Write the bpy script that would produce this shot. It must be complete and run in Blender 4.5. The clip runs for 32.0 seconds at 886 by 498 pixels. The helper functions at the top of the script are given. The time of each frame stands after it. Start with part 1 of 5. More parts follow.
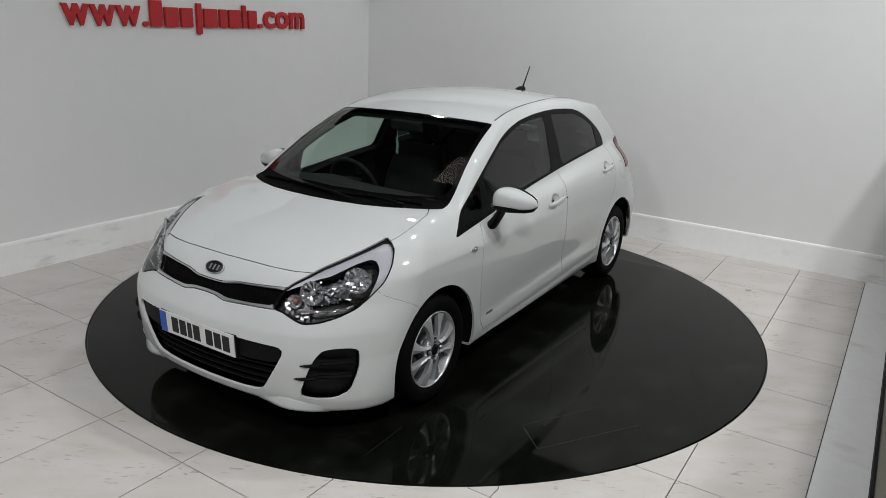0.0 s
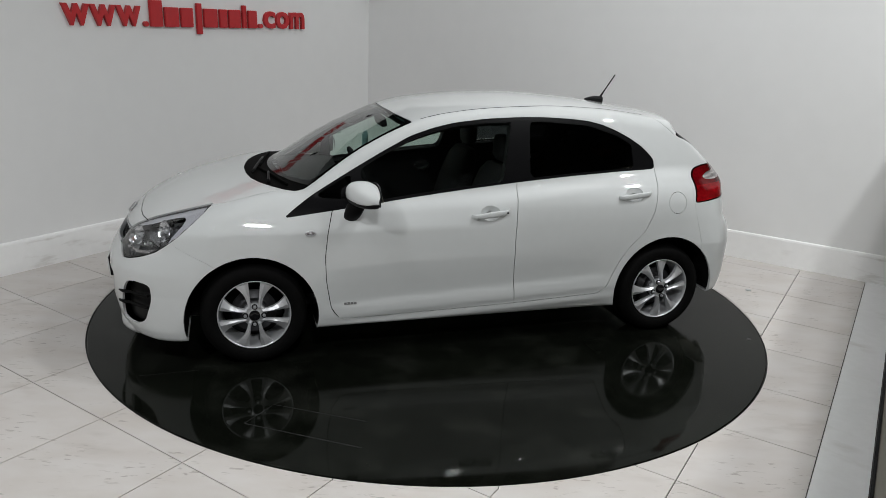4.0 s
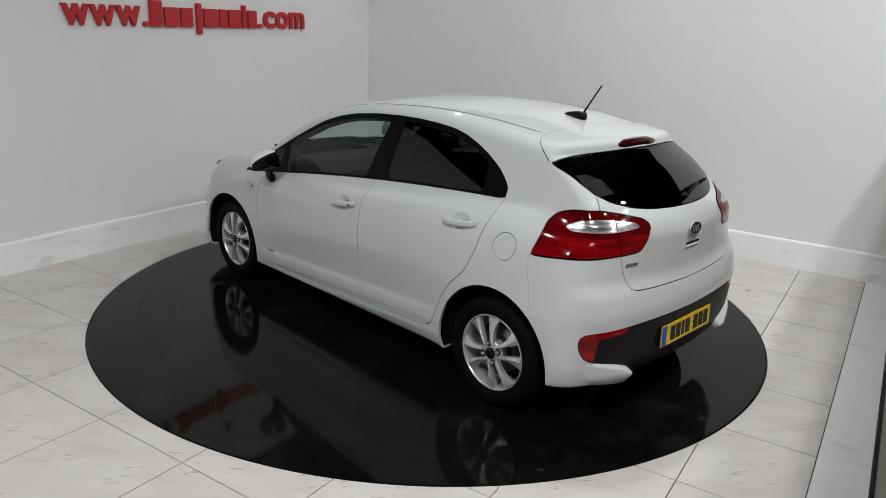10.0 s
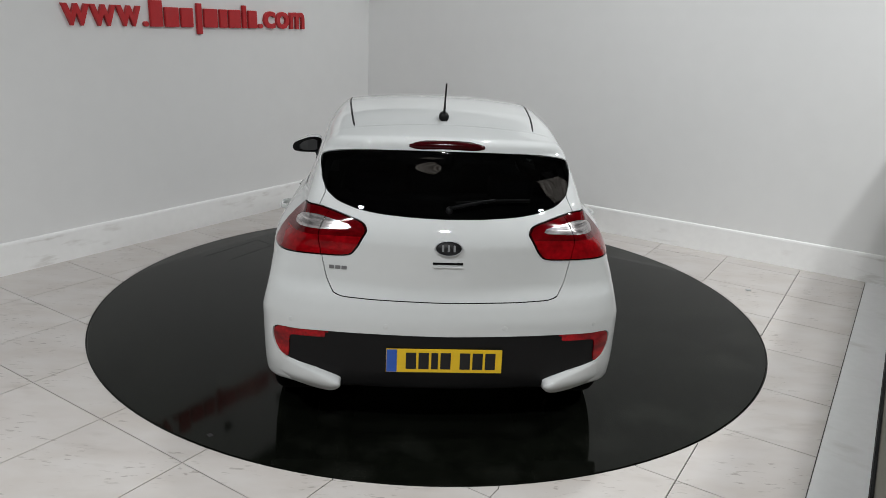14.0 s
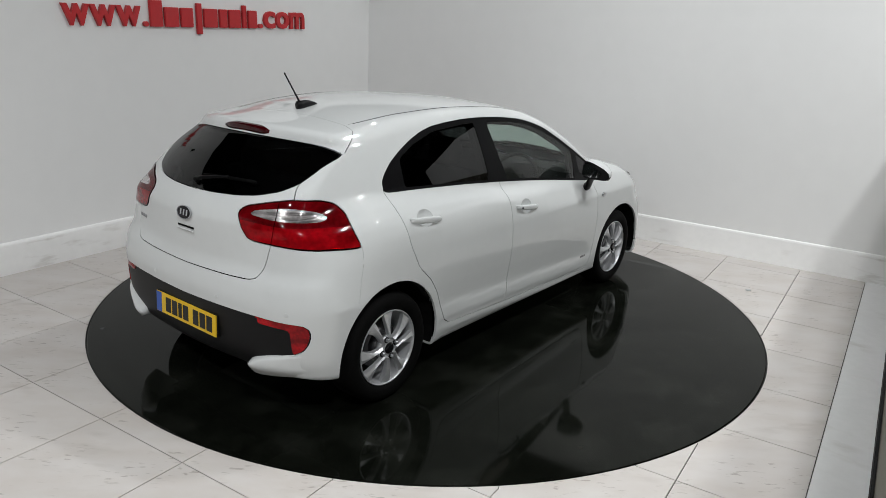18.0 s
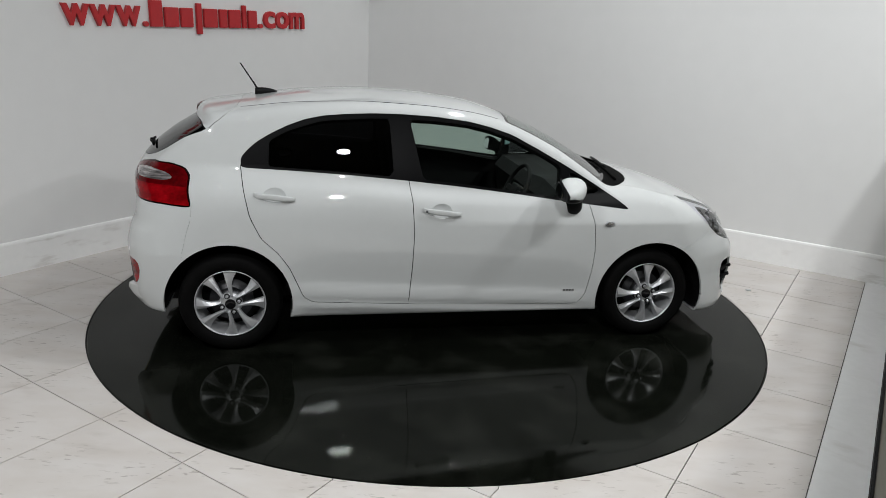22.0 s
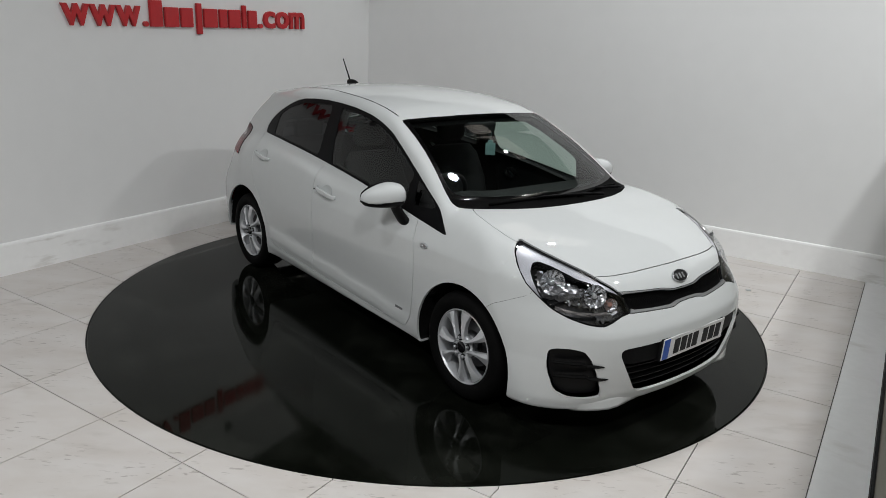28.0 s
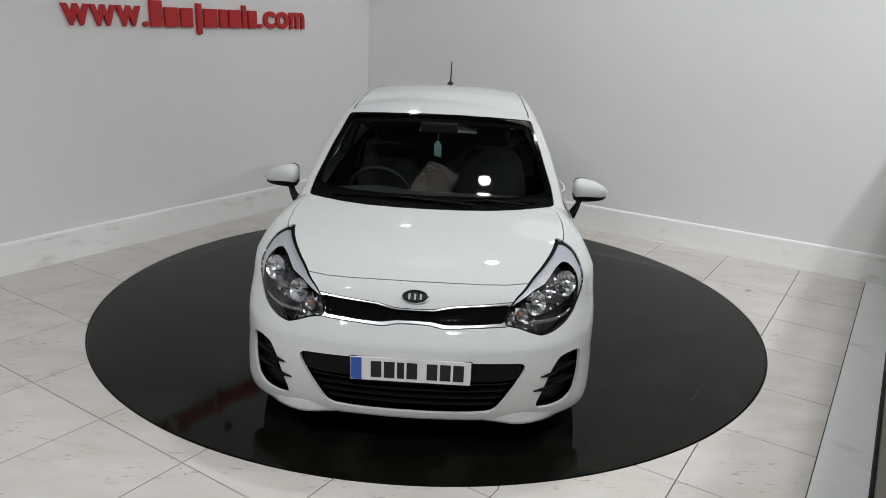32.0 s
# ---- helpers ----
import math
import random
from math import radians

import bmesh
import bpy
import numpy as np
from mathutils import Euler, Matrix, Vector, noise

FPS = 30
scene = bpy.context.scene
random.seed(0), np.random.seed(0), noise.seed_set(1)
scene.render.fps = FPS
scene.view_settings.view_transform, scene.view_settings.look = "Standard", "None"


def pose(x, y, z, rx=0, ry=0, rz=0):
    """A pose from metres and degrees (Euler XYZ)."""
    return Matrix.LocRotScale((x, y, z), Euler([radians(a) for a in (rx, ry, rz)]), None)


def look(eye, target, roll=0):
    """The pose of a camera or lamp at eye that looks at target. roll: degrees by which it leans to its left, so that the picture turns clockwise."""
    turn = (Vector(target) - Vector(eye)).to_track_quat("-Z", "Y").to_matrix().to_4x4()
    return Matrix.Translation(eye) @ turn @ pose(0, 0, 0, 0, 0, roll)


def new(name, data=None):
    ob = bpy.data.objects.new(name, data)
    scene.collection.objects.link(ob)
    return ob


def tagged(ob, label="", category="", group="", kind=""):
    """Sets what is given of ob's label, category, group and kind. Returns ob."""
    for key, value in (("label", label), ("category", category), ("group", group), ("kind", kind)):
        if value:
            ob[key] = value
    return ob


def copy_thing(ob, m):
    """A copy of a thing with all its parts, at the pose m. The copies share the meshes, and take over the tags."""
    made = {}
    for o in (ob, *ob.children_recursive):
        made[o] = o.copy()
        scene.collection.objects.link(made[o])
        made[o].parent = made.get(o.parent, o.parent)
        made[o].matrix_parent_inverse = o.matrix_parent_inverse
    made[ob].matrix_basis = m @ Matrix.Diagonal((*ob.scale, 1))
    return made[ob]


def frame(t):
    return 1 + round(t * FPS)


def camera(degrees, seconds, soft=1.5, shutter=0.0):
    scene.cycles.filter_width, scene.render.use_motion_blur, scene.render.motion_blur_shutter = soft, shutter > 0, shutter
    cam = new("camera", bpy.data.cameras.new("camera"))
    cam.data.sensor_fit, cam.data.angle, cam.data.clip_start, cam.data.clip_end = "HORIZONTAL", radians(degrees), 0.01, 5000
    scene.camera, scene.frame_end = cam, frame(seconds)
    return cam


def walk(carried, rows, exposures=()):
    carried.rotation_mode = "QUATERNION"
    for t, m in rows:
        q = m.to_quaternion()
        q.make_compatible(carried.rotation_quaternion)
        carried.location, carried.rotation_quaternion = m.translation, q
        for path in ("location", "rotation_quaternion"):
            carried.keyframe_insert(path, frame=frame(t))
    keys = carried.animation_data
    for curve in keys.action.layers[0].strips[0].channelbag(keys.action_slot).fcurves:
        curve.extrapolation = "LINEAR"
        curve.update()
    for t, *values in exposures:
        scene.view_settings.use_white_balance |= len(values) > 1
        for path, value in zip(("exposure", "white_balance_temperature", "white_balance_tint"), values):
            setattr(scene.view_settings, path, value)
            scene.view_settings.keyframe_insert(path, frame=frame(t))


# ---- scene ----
# The camera stands still before a turntable; the axis of the turntable is the world's z axis.
cam = camera(63.53, 32.0, soft=0.85)
YAW, PITCH, ROLL = radians(0.85), radians(16.99), 2.52
EYE = Vector((0.0, -4.861, 1.853))
AIM = EYE + Vector((math.sin(YAW) * math.cos(PITCH), math.cos(YAW) * math.cos(PITCH), -math.sin(PITCH)))
view = look(EYE, AIM, ROLL)
walk(cam, [(0, view), (32, view)], exposures=[(0, -0.01), (4, 0.07), (8, 0.12), (14, 0.12), (18, 0.23), (21, 0.19), (25, 0.15), (29, 0.02), (32, 0.09)])

# ---- light ----
world = bpy.data.worlds.new("hall_air")
scene.world = world
world.use_nodes = True
world.node_tree.nodes["Background"].inputs[0].default_value = (0.8, 0.85, 0.9, 1)
world.node_tree.nodes["Background"].inputs[1].default_value = 0.05

# downlights of the hall, the last two unseen fill for the walls: x, y, z, radius, watts
LAMPS = [(0.83, -0.20, 4.0, 0.10, 38), (0.42, -5.15, 4.0, 0.14, 91), (-2.30, -4.40, 4.0, 0.10, 70), (-1.60, -2.65, 4.0, 0.07, 18),
         (2.47, -2.20, 4.0, 0.08, 31), (3.54, -1.26, 4.0, 0.10, 62), (1.77, 1.59, 4.0, 0.06, 9), (-0.45, 2.45, 4.0, 0.06, 13)]
for lx, ly, lz, lr, power in LAMPS:
    data = bpy.data.lights.new("downlight_lamp", "AREA")
    data.shape, data.size, data.energy, data.color = "DISK", 2 * lr, power, (0.975, 0.995, 1.0)
    lamp = new("downlight_lamp", data)
    lamp.matrix_world = pose(lx, ly, lz)

# ---- materials ----
def material(name, base, rough=0.5, metal=0.0, coat=0.0, emit=0.0, noise_scale=0.0, noise_amount=0.0, bump=0.0, bump_scale=60.0, trans=0.0, ior=1.45):
    m = bpy.data.materials.new(name)
    m.use_nodes = True
    nt = m.node_tree
    b = nt.nodes["Principled BSDF"]
    col = (*base, 1.0)
    b.inputs["Base Color"].default_value = col
    b.inputs["Roughness"].default_value = rough
    b.inputs["Metallic"].default_value = metal
    b.inputs["IOR"].default_value = ior
    b.inputs["Coat Weight"].default_value = coat
    b.inputs["Coat Roughness"].default_value = 0.02
    b.inputs["Transmission Weight"].default_value = trans
    if emit:
        b.inputs["Emission Color"].default_value = col
        b.inputs["Emission Strength"].default_value = emit
    tc = nt.nodes.new("ShaderNodeTexCoord")
    if noise_amount:
        n1, n2 = nt.nodes.new("ShaderNodeTexNoise"), nt.nodes.new("ShaderNodeTexNoise")
        n1.inputs["Scale"].default_value, n2.inputs["Scale"].default_value = noise_scale, noise_scale * 9
        n1.inputs["Detail"].default_value = 5
        for n in (n1, n2):
            nt.links.new(tc.outputs["Object"], n.inputs["Vector"])
        mean = nt.nodes.new("ShaderNodeMath")
        mean.operation = "ADD"
        nt.links.new(n1.outputs["Fac"], mean.inputs[0])
        nt.links.new(n2.outputs["Fac"], mean.inputs[1])
        ramp = nt.nodes.new("ShaderNodeMapRange")
        ramp.inputs["From Min"].default_value, ramp.inputs["From Max"].default_value = 0.7, 1.3
        ramp.inputs["To Min"].default_value, ramp.inputs["To Max"].default_value = 1 - noise_amount, 1 + noise_amount
        nt.links.new(mean.outputs[0], ramp.inputs["Value"])
        mix = nt.nodes.new("ShaderNodeVectorMath")
        mix.operation = "SCALE"
        mix.inputs[0].default_value = base
        nt.links.new(ramp.outputs[0], mix.inputs["Scale"])
        nt.links.new(mix.outputs[0], b.inputs["Base Color"])
    if bump:
        nb = nt.nodes.new("ShaderNodeTexNoise")
        nb.inputs["Scale"].default_value = bump_scale
        nt.links.new(tc.outputs["Object"], nb.inputs["Vector"])
        bn = nt.nodes.new("ShaderNodeBump")
        bn.inputs["Strength"].default_value = bump
        bn.inputs["Distance"].default_value = 0.002
        nt.links.new(nb.outputs["Fac"], bn.inputs["Height"])
        nt.links.new(bn.outputs[0], b.inputs["Normal"])
    return m


WALL = material("painted_wall", (0.81, 0.812, 0.81), 0.7, noise_scale=0.7, noise_amount=0.012, bump=0.02, bump_scale=140)
SKIRT = material("skirting_paint", (0.92, 0.92, 0.915), 0.45, noise_scale=2, noise_amount=0.02)
DARK = material("dark_hall", (0.10, 0.10, 0.10), 0.8, noise_scale=1, noise_amount=0.2)

GROUT = material("grout", (0.12, 0.112, 0.105), 0.9, noise_scale=9, noise_amount=0.3)
DISC = material("turntable_black", (0.0036, 0.0042, 0.0031), 0.04, noise_scale=1.3, noise_amount=0.35, ior=1.21)


def worn_deck(m):
    """Dust specks and wiped, duller patches on the glossy deck."""
    nt = m.node_tree
    b = nt.nodes["Principled BSDF"]
    tc = nt.nodes.new("ShaderNodeTexCoord")

    def band(scale, lo, hi, out_lo, out_hi, detail=3):
        n, r = nt.nodes.new("ShaderNodeTexNoise"), nt.nodes.new("ShaderNodeMapRange")
        n.inputs["Scale"].default_value, n.inputs["Detail"].default_value = scale, detail
        for sock, v in zip(("From Min", "From Max", "To Min", "To Max"), (lo, hi, out_lo, out_hi)):
            r.inputs[sock].default_value = v
        nt.links.new(tc.outputs["Object"], n.inputs["Vector"])
        nt.links.new(n.outputs["Fac"], r.inputs["Value"])
        return r.outputs[0]

    nt.links.new(band(1.7, 0.35, 0.7, 0.036, 0.090, 6), b.inputs["Roughness"])
    old = b.inputs["Base Color"].links[0].from_socket
    mix = nt.nodes.new("ShaderNodeMix")
    mix.data_type = "RGBA"
    nt.links.new(band(150, 0.72, 0.80, 0.0, 0.5), mix.inputs[0])
    nt.links.new(old, mix.inputs[6])
    mix.inputs[7].default_value = (0.10, 0.10, 0.095, 1)
    smear = nt.nodes.new("ShaderNodeMix")
    smear.data_type = "RGBA"
    nt.links.new(band(3.2, 0.50, 0.72, 0.0, 0.6, 7), smear.inputs[0])
    nt.links.new(mix.outputs[2], smear.inputs[6])
    smear.inputs[7].default_value = (0.016, 0.0172, 0.0142, 1)
    nt.links.new(smear.outputs[2], b.inputs["Base Color"])


worn_deck(DISC)


def ribbed(m, rise, low, high, strength):
    """Level ribs and blotches, as moulded into a lamp's lens; they tint its colour and tilt its surface."""
    nt = m.node_tree
    b = nt.nodes["Principled BSDF"]
    tc, mp, n, r = [nt.nodes.new("ShaderNode" + k) for k in ("TexCoord", "Mapping", "TexNoise", "MapRange")]
    mp.inputs["Scale"].default_value = (7, 7, rise)
    n.inputs["Scale"].default_value, n.inputs["Detail"].default_value = 1.0, 4
    for sock, v in zip(("From Min", "From Max", "To Min", "To Max"), (0.36, 0.64, low, high)):
        r.inputs[sock].default_value = v
    scale, bump = nt.nodes.new("ShaderNodeVectorMath"), nt.nodes.new("ShaderNodeBump")
    scale.operation = "SCALE"
    bump.inputs["Strength"].default_value, bump.inputs["Distance"].default_value = strength, 0.004
    old = b.inputs["Base Color"].links[0].from_socket
    for a, c in ((tc.outputs["Object"], mp.inputs[0]), (mp.outputs[0], n.inputs["Vector"]), (n.outputs["Fac"], r.inputs["Value"]), (old, scale.inputs[0]), (r.outputs[0], scale.inputs["Scale"]),
                 (scale.outputs[0], b.inputs["Base Color"]), (n.outputs["Fac"], bump.inputs["Height"]), (bump.outputs[0], b.inputs["Normal"])):
        nt.links.new(a, c)
DISC.node_tree.nodes["Principled BSDF"].inputs["Specular Tint"].default_value = (0.94, 1.0, 0.86, 1)
RED = material("red_letter", (0.5, 0.02, 0.025), 0.35, noise_scale=6, noise_amount=0.06)
PAINT = material("white_car_paint", (0.625, 0.642, 0.642), 0.5, coat=1.0, noise_scale=2, noise_amount=0.01, ior=1.12)
BLACK = material("black_plastic", (0.005, 0.005, 0.0055), 0.45, noise_scale=40, noise_amount=0.15, bump=0.1, bump_scale=300, ior=1.28)
GLOSS = material("gloss_black", (0.008, 0.008, 0.009), 0.08, noise_scale=3, noise_amount=0.1)


def glass(name, tint, shine=1.0, rough=0.0, least=0.036, most=1.0):
    """Thin glass: tinted, with a mirror film that grows at grazing angles."""
    m = bpy.data.materials.new(name)
    m.use_nodes = True
    nt = m.node_tree
    nt.nodes.clear()
    out, mix, clear, shiny, lw = [nt.nodes.new("ShaderNode" + k) for k in ("OutputMaterial", "MixShader", "BsdfTransparent", "BsdfGlossy", "LayerWeight")]
    clear.inputs[0].default_value = (*tint, 1)
    shiny.inputs["Color"].default_value = (shine, shine, shine, 1)
    shiny.inputs["Roughness"].default_value = rough
    lw.inputs["Blend"].default_value = 0.5
    power, scale = nt.nodes.new("ShaderNodeMath"), nt.nodes.new("ShaderNodeMath")
    power.operation, power.inputs[1].default_value = "POWER", 5.0
    scale.operation, scale.inputs[1].default_value, scale.inputs[2].default_value = "MULTIPLY_ADD", most, least
    for a, b in ((lw.outputs["Facing"], power.inputs[0]), (power.outputs[0], scale.inputs[0]), (scale.outputs[0], mix.inputs[0]), (clear.outputs[0], mix.inputs[1]),
                 (shiny.outputs[0], mix.inputs[2]), (mix.outputs[0], out.inputs[0])):
        nt.links.new(a, b)
    return m


GLASS_CLEAR = glass("green_tinted_glass", (0.70, 0.80, 0.75))
GLASS_DARK = glass("privacy_glass", (0.045, 0.048, 0.05), most=0.75)
LENS = glass("headlamp_lens", (0.93, 0.94, 0.95), least=0.06)
OLIVE = material("olive_panel", (0.15, 0.14, 0.105), 0.5, noise_scale=3, noise_amount=0.15)
FRIT = material("black_glass_edge", (0.003, 0.003, 0.003), 0.08, noise_scale=9, noise_amount=0.1, ior=1.3)
STRIP = material("pale_strip", (0.78, 0.78, 0.785), 0.4, noise_scale=2, noise_amount=0.03)
GROOVE = material("dark_groove", (0.01, 0.01, 0.01), 0.7, noise_scale=9, noise_amount=0.2)
TRIM = material("satin_black_trim", (0.005, 0.005, 0.0055), 0.34, noise_scale=9, noise_amount=0.1, ior=1.14)
SCUTTLE = material("black_scuttle_plastic", (0.003, 0.003, 0.003), 0.6, noise_scale=20, noise_amount=0.2, ior=1.08)
SEAL = material("rubber_seal", (0.006, 0.006, 0.006), 0.8, noise_scale=20, noise_amount=0.2, ior=1.2)
CABIN = material("cabin_cloth", (0.007, 0.007, 0.0075), 0.85, noise_scale=30, noise_amount=0.25, bump=0.3, bump_scale=200)
BEZEL = material("headlamp_bezel", (0.035, 0.035, 0.037), 0.3, 0.5, noise_scale=26, noise_amount=0.4)
MESH_BLACK = material("black_mesh", (0.002, 0.002, 0.002), 0.8, ior=1.15, noise_scale=60, noise_amount=0.5)
CHROME = material("satin_chrome", (0.54, 0.55, 0.57), 0.30, 0.75, noise_scale=12, noise_amount=0.05)
MIRROR = material("reflector_chrome", (0.9, 0.91, 0.93), 0.06, 1.0)
ALLOY = material("silver_alloy", (0.66, 0.67, 0.69), 0.36, 0.6, coat=0.4, noise_scale=25, noise_amount=0.04)
TYRE = material("tyre_rubber", (0.004, 0.004, 0.004), 0.7, noise_scale=18, noise_amount=0.2, bump=0.25, bump_scale=90, ior=1.16)
RED_LENS = material("red_lens", (0.22, 0.0016, 0.0042), 0.06, coat=0.0, noise_scale=5, noise_amount=0.3, ior=1.27)
CLEAR_LENS = material("clear_lens", (0.52, 0.49, 0.49), 0.2, 0.6, coat=0.6, noise_scale=8, noise_amount=0.2)
WING = material("pale_reflector", (0.52, 0.52, 0.56), 0.35, 0.2, noise_scale=12, noise_amount=0.08)
AMBER = material("amber_lens", (0.30, 0.16, 0.13), 0.15, coat=0.6, noise_scale=30, noise_amount=0.3)
PLATE_WHITE = material("white_plate", (0.74, 0.74, 0.74), 0.35, noise_scale=20, noise_amount=0.04)
PLATE_YELLOW = material("yellow_plate", (0.78, 0.50, 0.01), 0.35, noise_scale=20, noise_amount=0.04)
BLUE = material("blue_band", (0.02, 0.09, 0.42), 0.35, noise_scale=20, noise_amount=0.05)
INK = material("plate_ink", (0.005, 0.005, 0.006), 0.5, noise_scale=20, noise_amount=0.1)
TEAL = material("teal_card", (0.20, 0.34, 0.34), 0.5, noise_scale=30, noise_amount=0.2)
STEEL = material("brake_steel", (0.10, 0.10, 0.105), 0.45, 0.8, noise_scale=30, noise_amount=0.15)
DARK_METAL = material("dark_wheel_inside", (0.015, 0.015, 0.016), 0.6, 0.2, noise_scale=20, noise_amount=0.2)
RED_MID = material("bumper_red_lens", (0.24, 0.0015, 0.004), 0.08, noise_scale=9, noise_amount=0.4, ior=1.33)
STEEL_DARK = material("badge_grey", (0.24, 0.24, 0.25), 0.3, 0.6, noise_scale=20, noise_amount=0.1)
DARK_RED = material("dark_red_lens", (0.095, 0.0010, 0.0026), 0.06, coat=0.0, noise_scale=6, noise_amount=0.3, ior=1.27)
LAMP_RIM = material("lamp_rim_red", (0.022, 0.0008, 0.0012), 0.06, noise_scale=6, noise_amount=0.2, ior=1.4)
# chrome with the shade inside the headlamp put into its colour
DIM_CHROME = material("shaded_chrome", (0.24, 0.24, 0.25), 0.25, 0.9, noise_scale=60, noise_amount=0.4)
BRAKE_RED = material("unlit_brake_red", (0.035, 0.0008, 0.002), 0.12, noise_scale=9, noise_amount=0.3, ior=1.36)
SENSOR = material("sensor_paint", (0.59, 0.605, 0.605), 0.4, noise_scale=20, noise_amount=0.05)
BLACK_SATIN = material("satin_black_panel", (0.005, 0.005, 0.0055), 0.5, noise_scale=20, noise_amount=0.1, ior=1.2)
SILVER = material("lamp_silver", (0.74, 0.75, 0.77), 0.18, 0.9, noise_scale=60, noise_amount=0.1)


def tile_material():
    """Pale travertine: soft clouds, clustered brown pits and streaks, a tone of its own for each tile."""
    m = material("tile", (0.6, 0.6, 0.6), 0.33)
    nt = m.node_tree
    b = nt.nodes["Principled BSDF"]
    tc, info = nt.nodes.new("ShaderNodeTexCoord"), nt.nodes.new("ShaderNodeObjectInfo")
    geo = nt.nodes.new("ShaderNodeNewGeometry")

    def noise_node(scale, detail, stretch=(1, 1, 1)):
        mp, n = nt.nodes.new("ShaderNodeMapping"), nt.nodes.new("ShaderNodeTexNoise")
        mp.inputs["Scale"].default_value = stretch
        mp.inputs["Rotation"].default_value = (0, 0, 0.6)
        n.inputs["Scale"].default_value, n.inputs["Detail"].default_value = scale, detail
        nt.links.new(geo.outputs["Position"], mp.inputs[0])
        nt.links.new(mp.outputs[0], n.inputs["Vector"])
        return n.outputs["Fac"]

    def ramp(value, a, c):
        r = nt.nodes.new("ShaderNodeMapRange")
        r.inputs["From Min"].default_value, r.inputs["From Max"].default_value = a, c
        nt.links.new(value, r.inputs["Value"])
        return r.outputs[0]

    def math_node(op, a, c):
        k = nt.nodes.new("ShaderNodeMath")
        k.operation = op
        for i, v in enumerate((a, c)):
            if isinstance(v, float):
                k.inputs[i].default_value = v
            else:
                nt.links.new(v, k.inputs[i])
        return k.outputs[0]

    def mix(fac, a, c):
        k = nt.nodes.new("ShaderNodeMix")
        k.data_type = "RGBA"
        for sock, v in ((k.inputs[6], a), (k.inputs[7], c)):
            if isinstance(v, tuple):
                sock.default_value = (*v, 1)
            else:
                nt.links.new(v, sock)
        nt.links.new(fac, k.inputs[0])
        return k.outputs[2]

    cloud = mix(ramp(noise_node(2.6, 5, (1, 2.2, 1)), 0.35, 0.68), (0.665, 0.634, 0.612), (0.60, 0.556, 0.522))
    tone = mix(info.outputs["Random"], cloud, cloud)
    pits = math_node("MULTIPLY", ramp(noise_node(34, 3, (0.45, 1.6, 1)), 0.60, 0.67), ramp(noise_node(3.1, 3), 0.48, 0.58))
    dirt = math_node("MULTIPLY", ramp(noise_node(9, 6, (0.5, 1.5, 1)), 0.52, 0.75), ramp(noise_node(1.3, 2), 0.48, 0.66))
    col = mix(math_node("MULTIPLY", dirt, 0.42), tone, (0.40, 0.36, 0.32))
    col = mix(math_node("MULTIPLY", pits, 0.5), col, (0.22, 0.19, 0.16))
    hsv = nt.nodes.new("ShaderNodeHueSaturation")
    nt.links.new(col, hsv.inputs["Color"])
    nt.links.new(math_node("ADD", math_node("MULTIPLY", info.outputs["Random"], 0.07), 0.88), hsv.inputs["Value"])
    nt.links.new(hsv.outputs[0], b.inputs["Base Color"])
    nt.links.new(math_node("ADD", math_node("MULTIPLY", dirt, 0.3), 0.3), b.inputs["Roughness"])
    return m


ribbed(CLEAR_LENS, 70, 0.35, 1.35, 0.8)
ribbed(RED_LENS, 22, 0.72, 1.3, 0.12)
ribbed(DARK_RED, 22, 0.70, 1.35, 0.12)
ribbed(RED_MID, 22, 0.6, 1.5, 0.12)
TILE = tile_material()


def scuffed(m, colour, amount):
    """Faint brown scuffs in long smears."""
    nt = m.node_tree
    b = nt.nodes["Principled BSDF"]
    geo = nt.nodes.new("ShaderNodeTexCoord")

    def patch(scale, stretch, lo, hi):
        mp, n, r = nt.nodes.new("ShaderNodeMapping"), nt.nodes.new("ShaderNodeTexNoise"), nt.nodes.new("ShaderNodeMapRange")
        mp.inputs["Scale"].default_value = stretch
        n.inputs["Scale"].default_value, n.inputs["Detail"].default_value = scale, 5
        r.inputs["From Min"].default_value, r.inputs["From Max"].default_value = lo, hi
        nt.links.new(geo.outputs["Object"], mp.inputs[0])
        nt.links.new(mp.outputs[0], n.inputs["Vector"])
        nt.links.new(n.outputs["Fac"], r.inputs["Value"])
        return r.outputs[0]

    both, scaled, mix = nt.nodes.new("ShaderNodeMath"), nt.nodes.new("ShaderNodeMath"), nt.nodes.new("ShaderNodeMix")
    both.operation = scaled.operation = "MULTIPLY"
    nt.links.new(patch(7, (0.5, 1, 2.2), 0.55, 0.72), both.inputs[0])
    nt.links.new(patch(1.6, (1, 1, 1), 0.48, 0.62), both.inputs[1])
    nt.links.new(both.outputs[0], scaled.inputs[0])
    scaled.inputs[1].default_value = amount
    mix.data_type = "RGBA"
    nt.links.new(scaled.outputs[0], mix.inputs[0])
    nt.links.new(b.inputs["Base Color"].links[0].from_socket, mix.inputs[6])
    mix.inputs[7].default_value = (*colour, 1)
    nt.links.new(mix.outputs[2], b.inputs["Base Color"])


scuffed(SKIRT, (0.42, 0.38, 0.34), 0.55)
scuffed(STRIP, (0.42, 0.38, 0.34), 0.35)

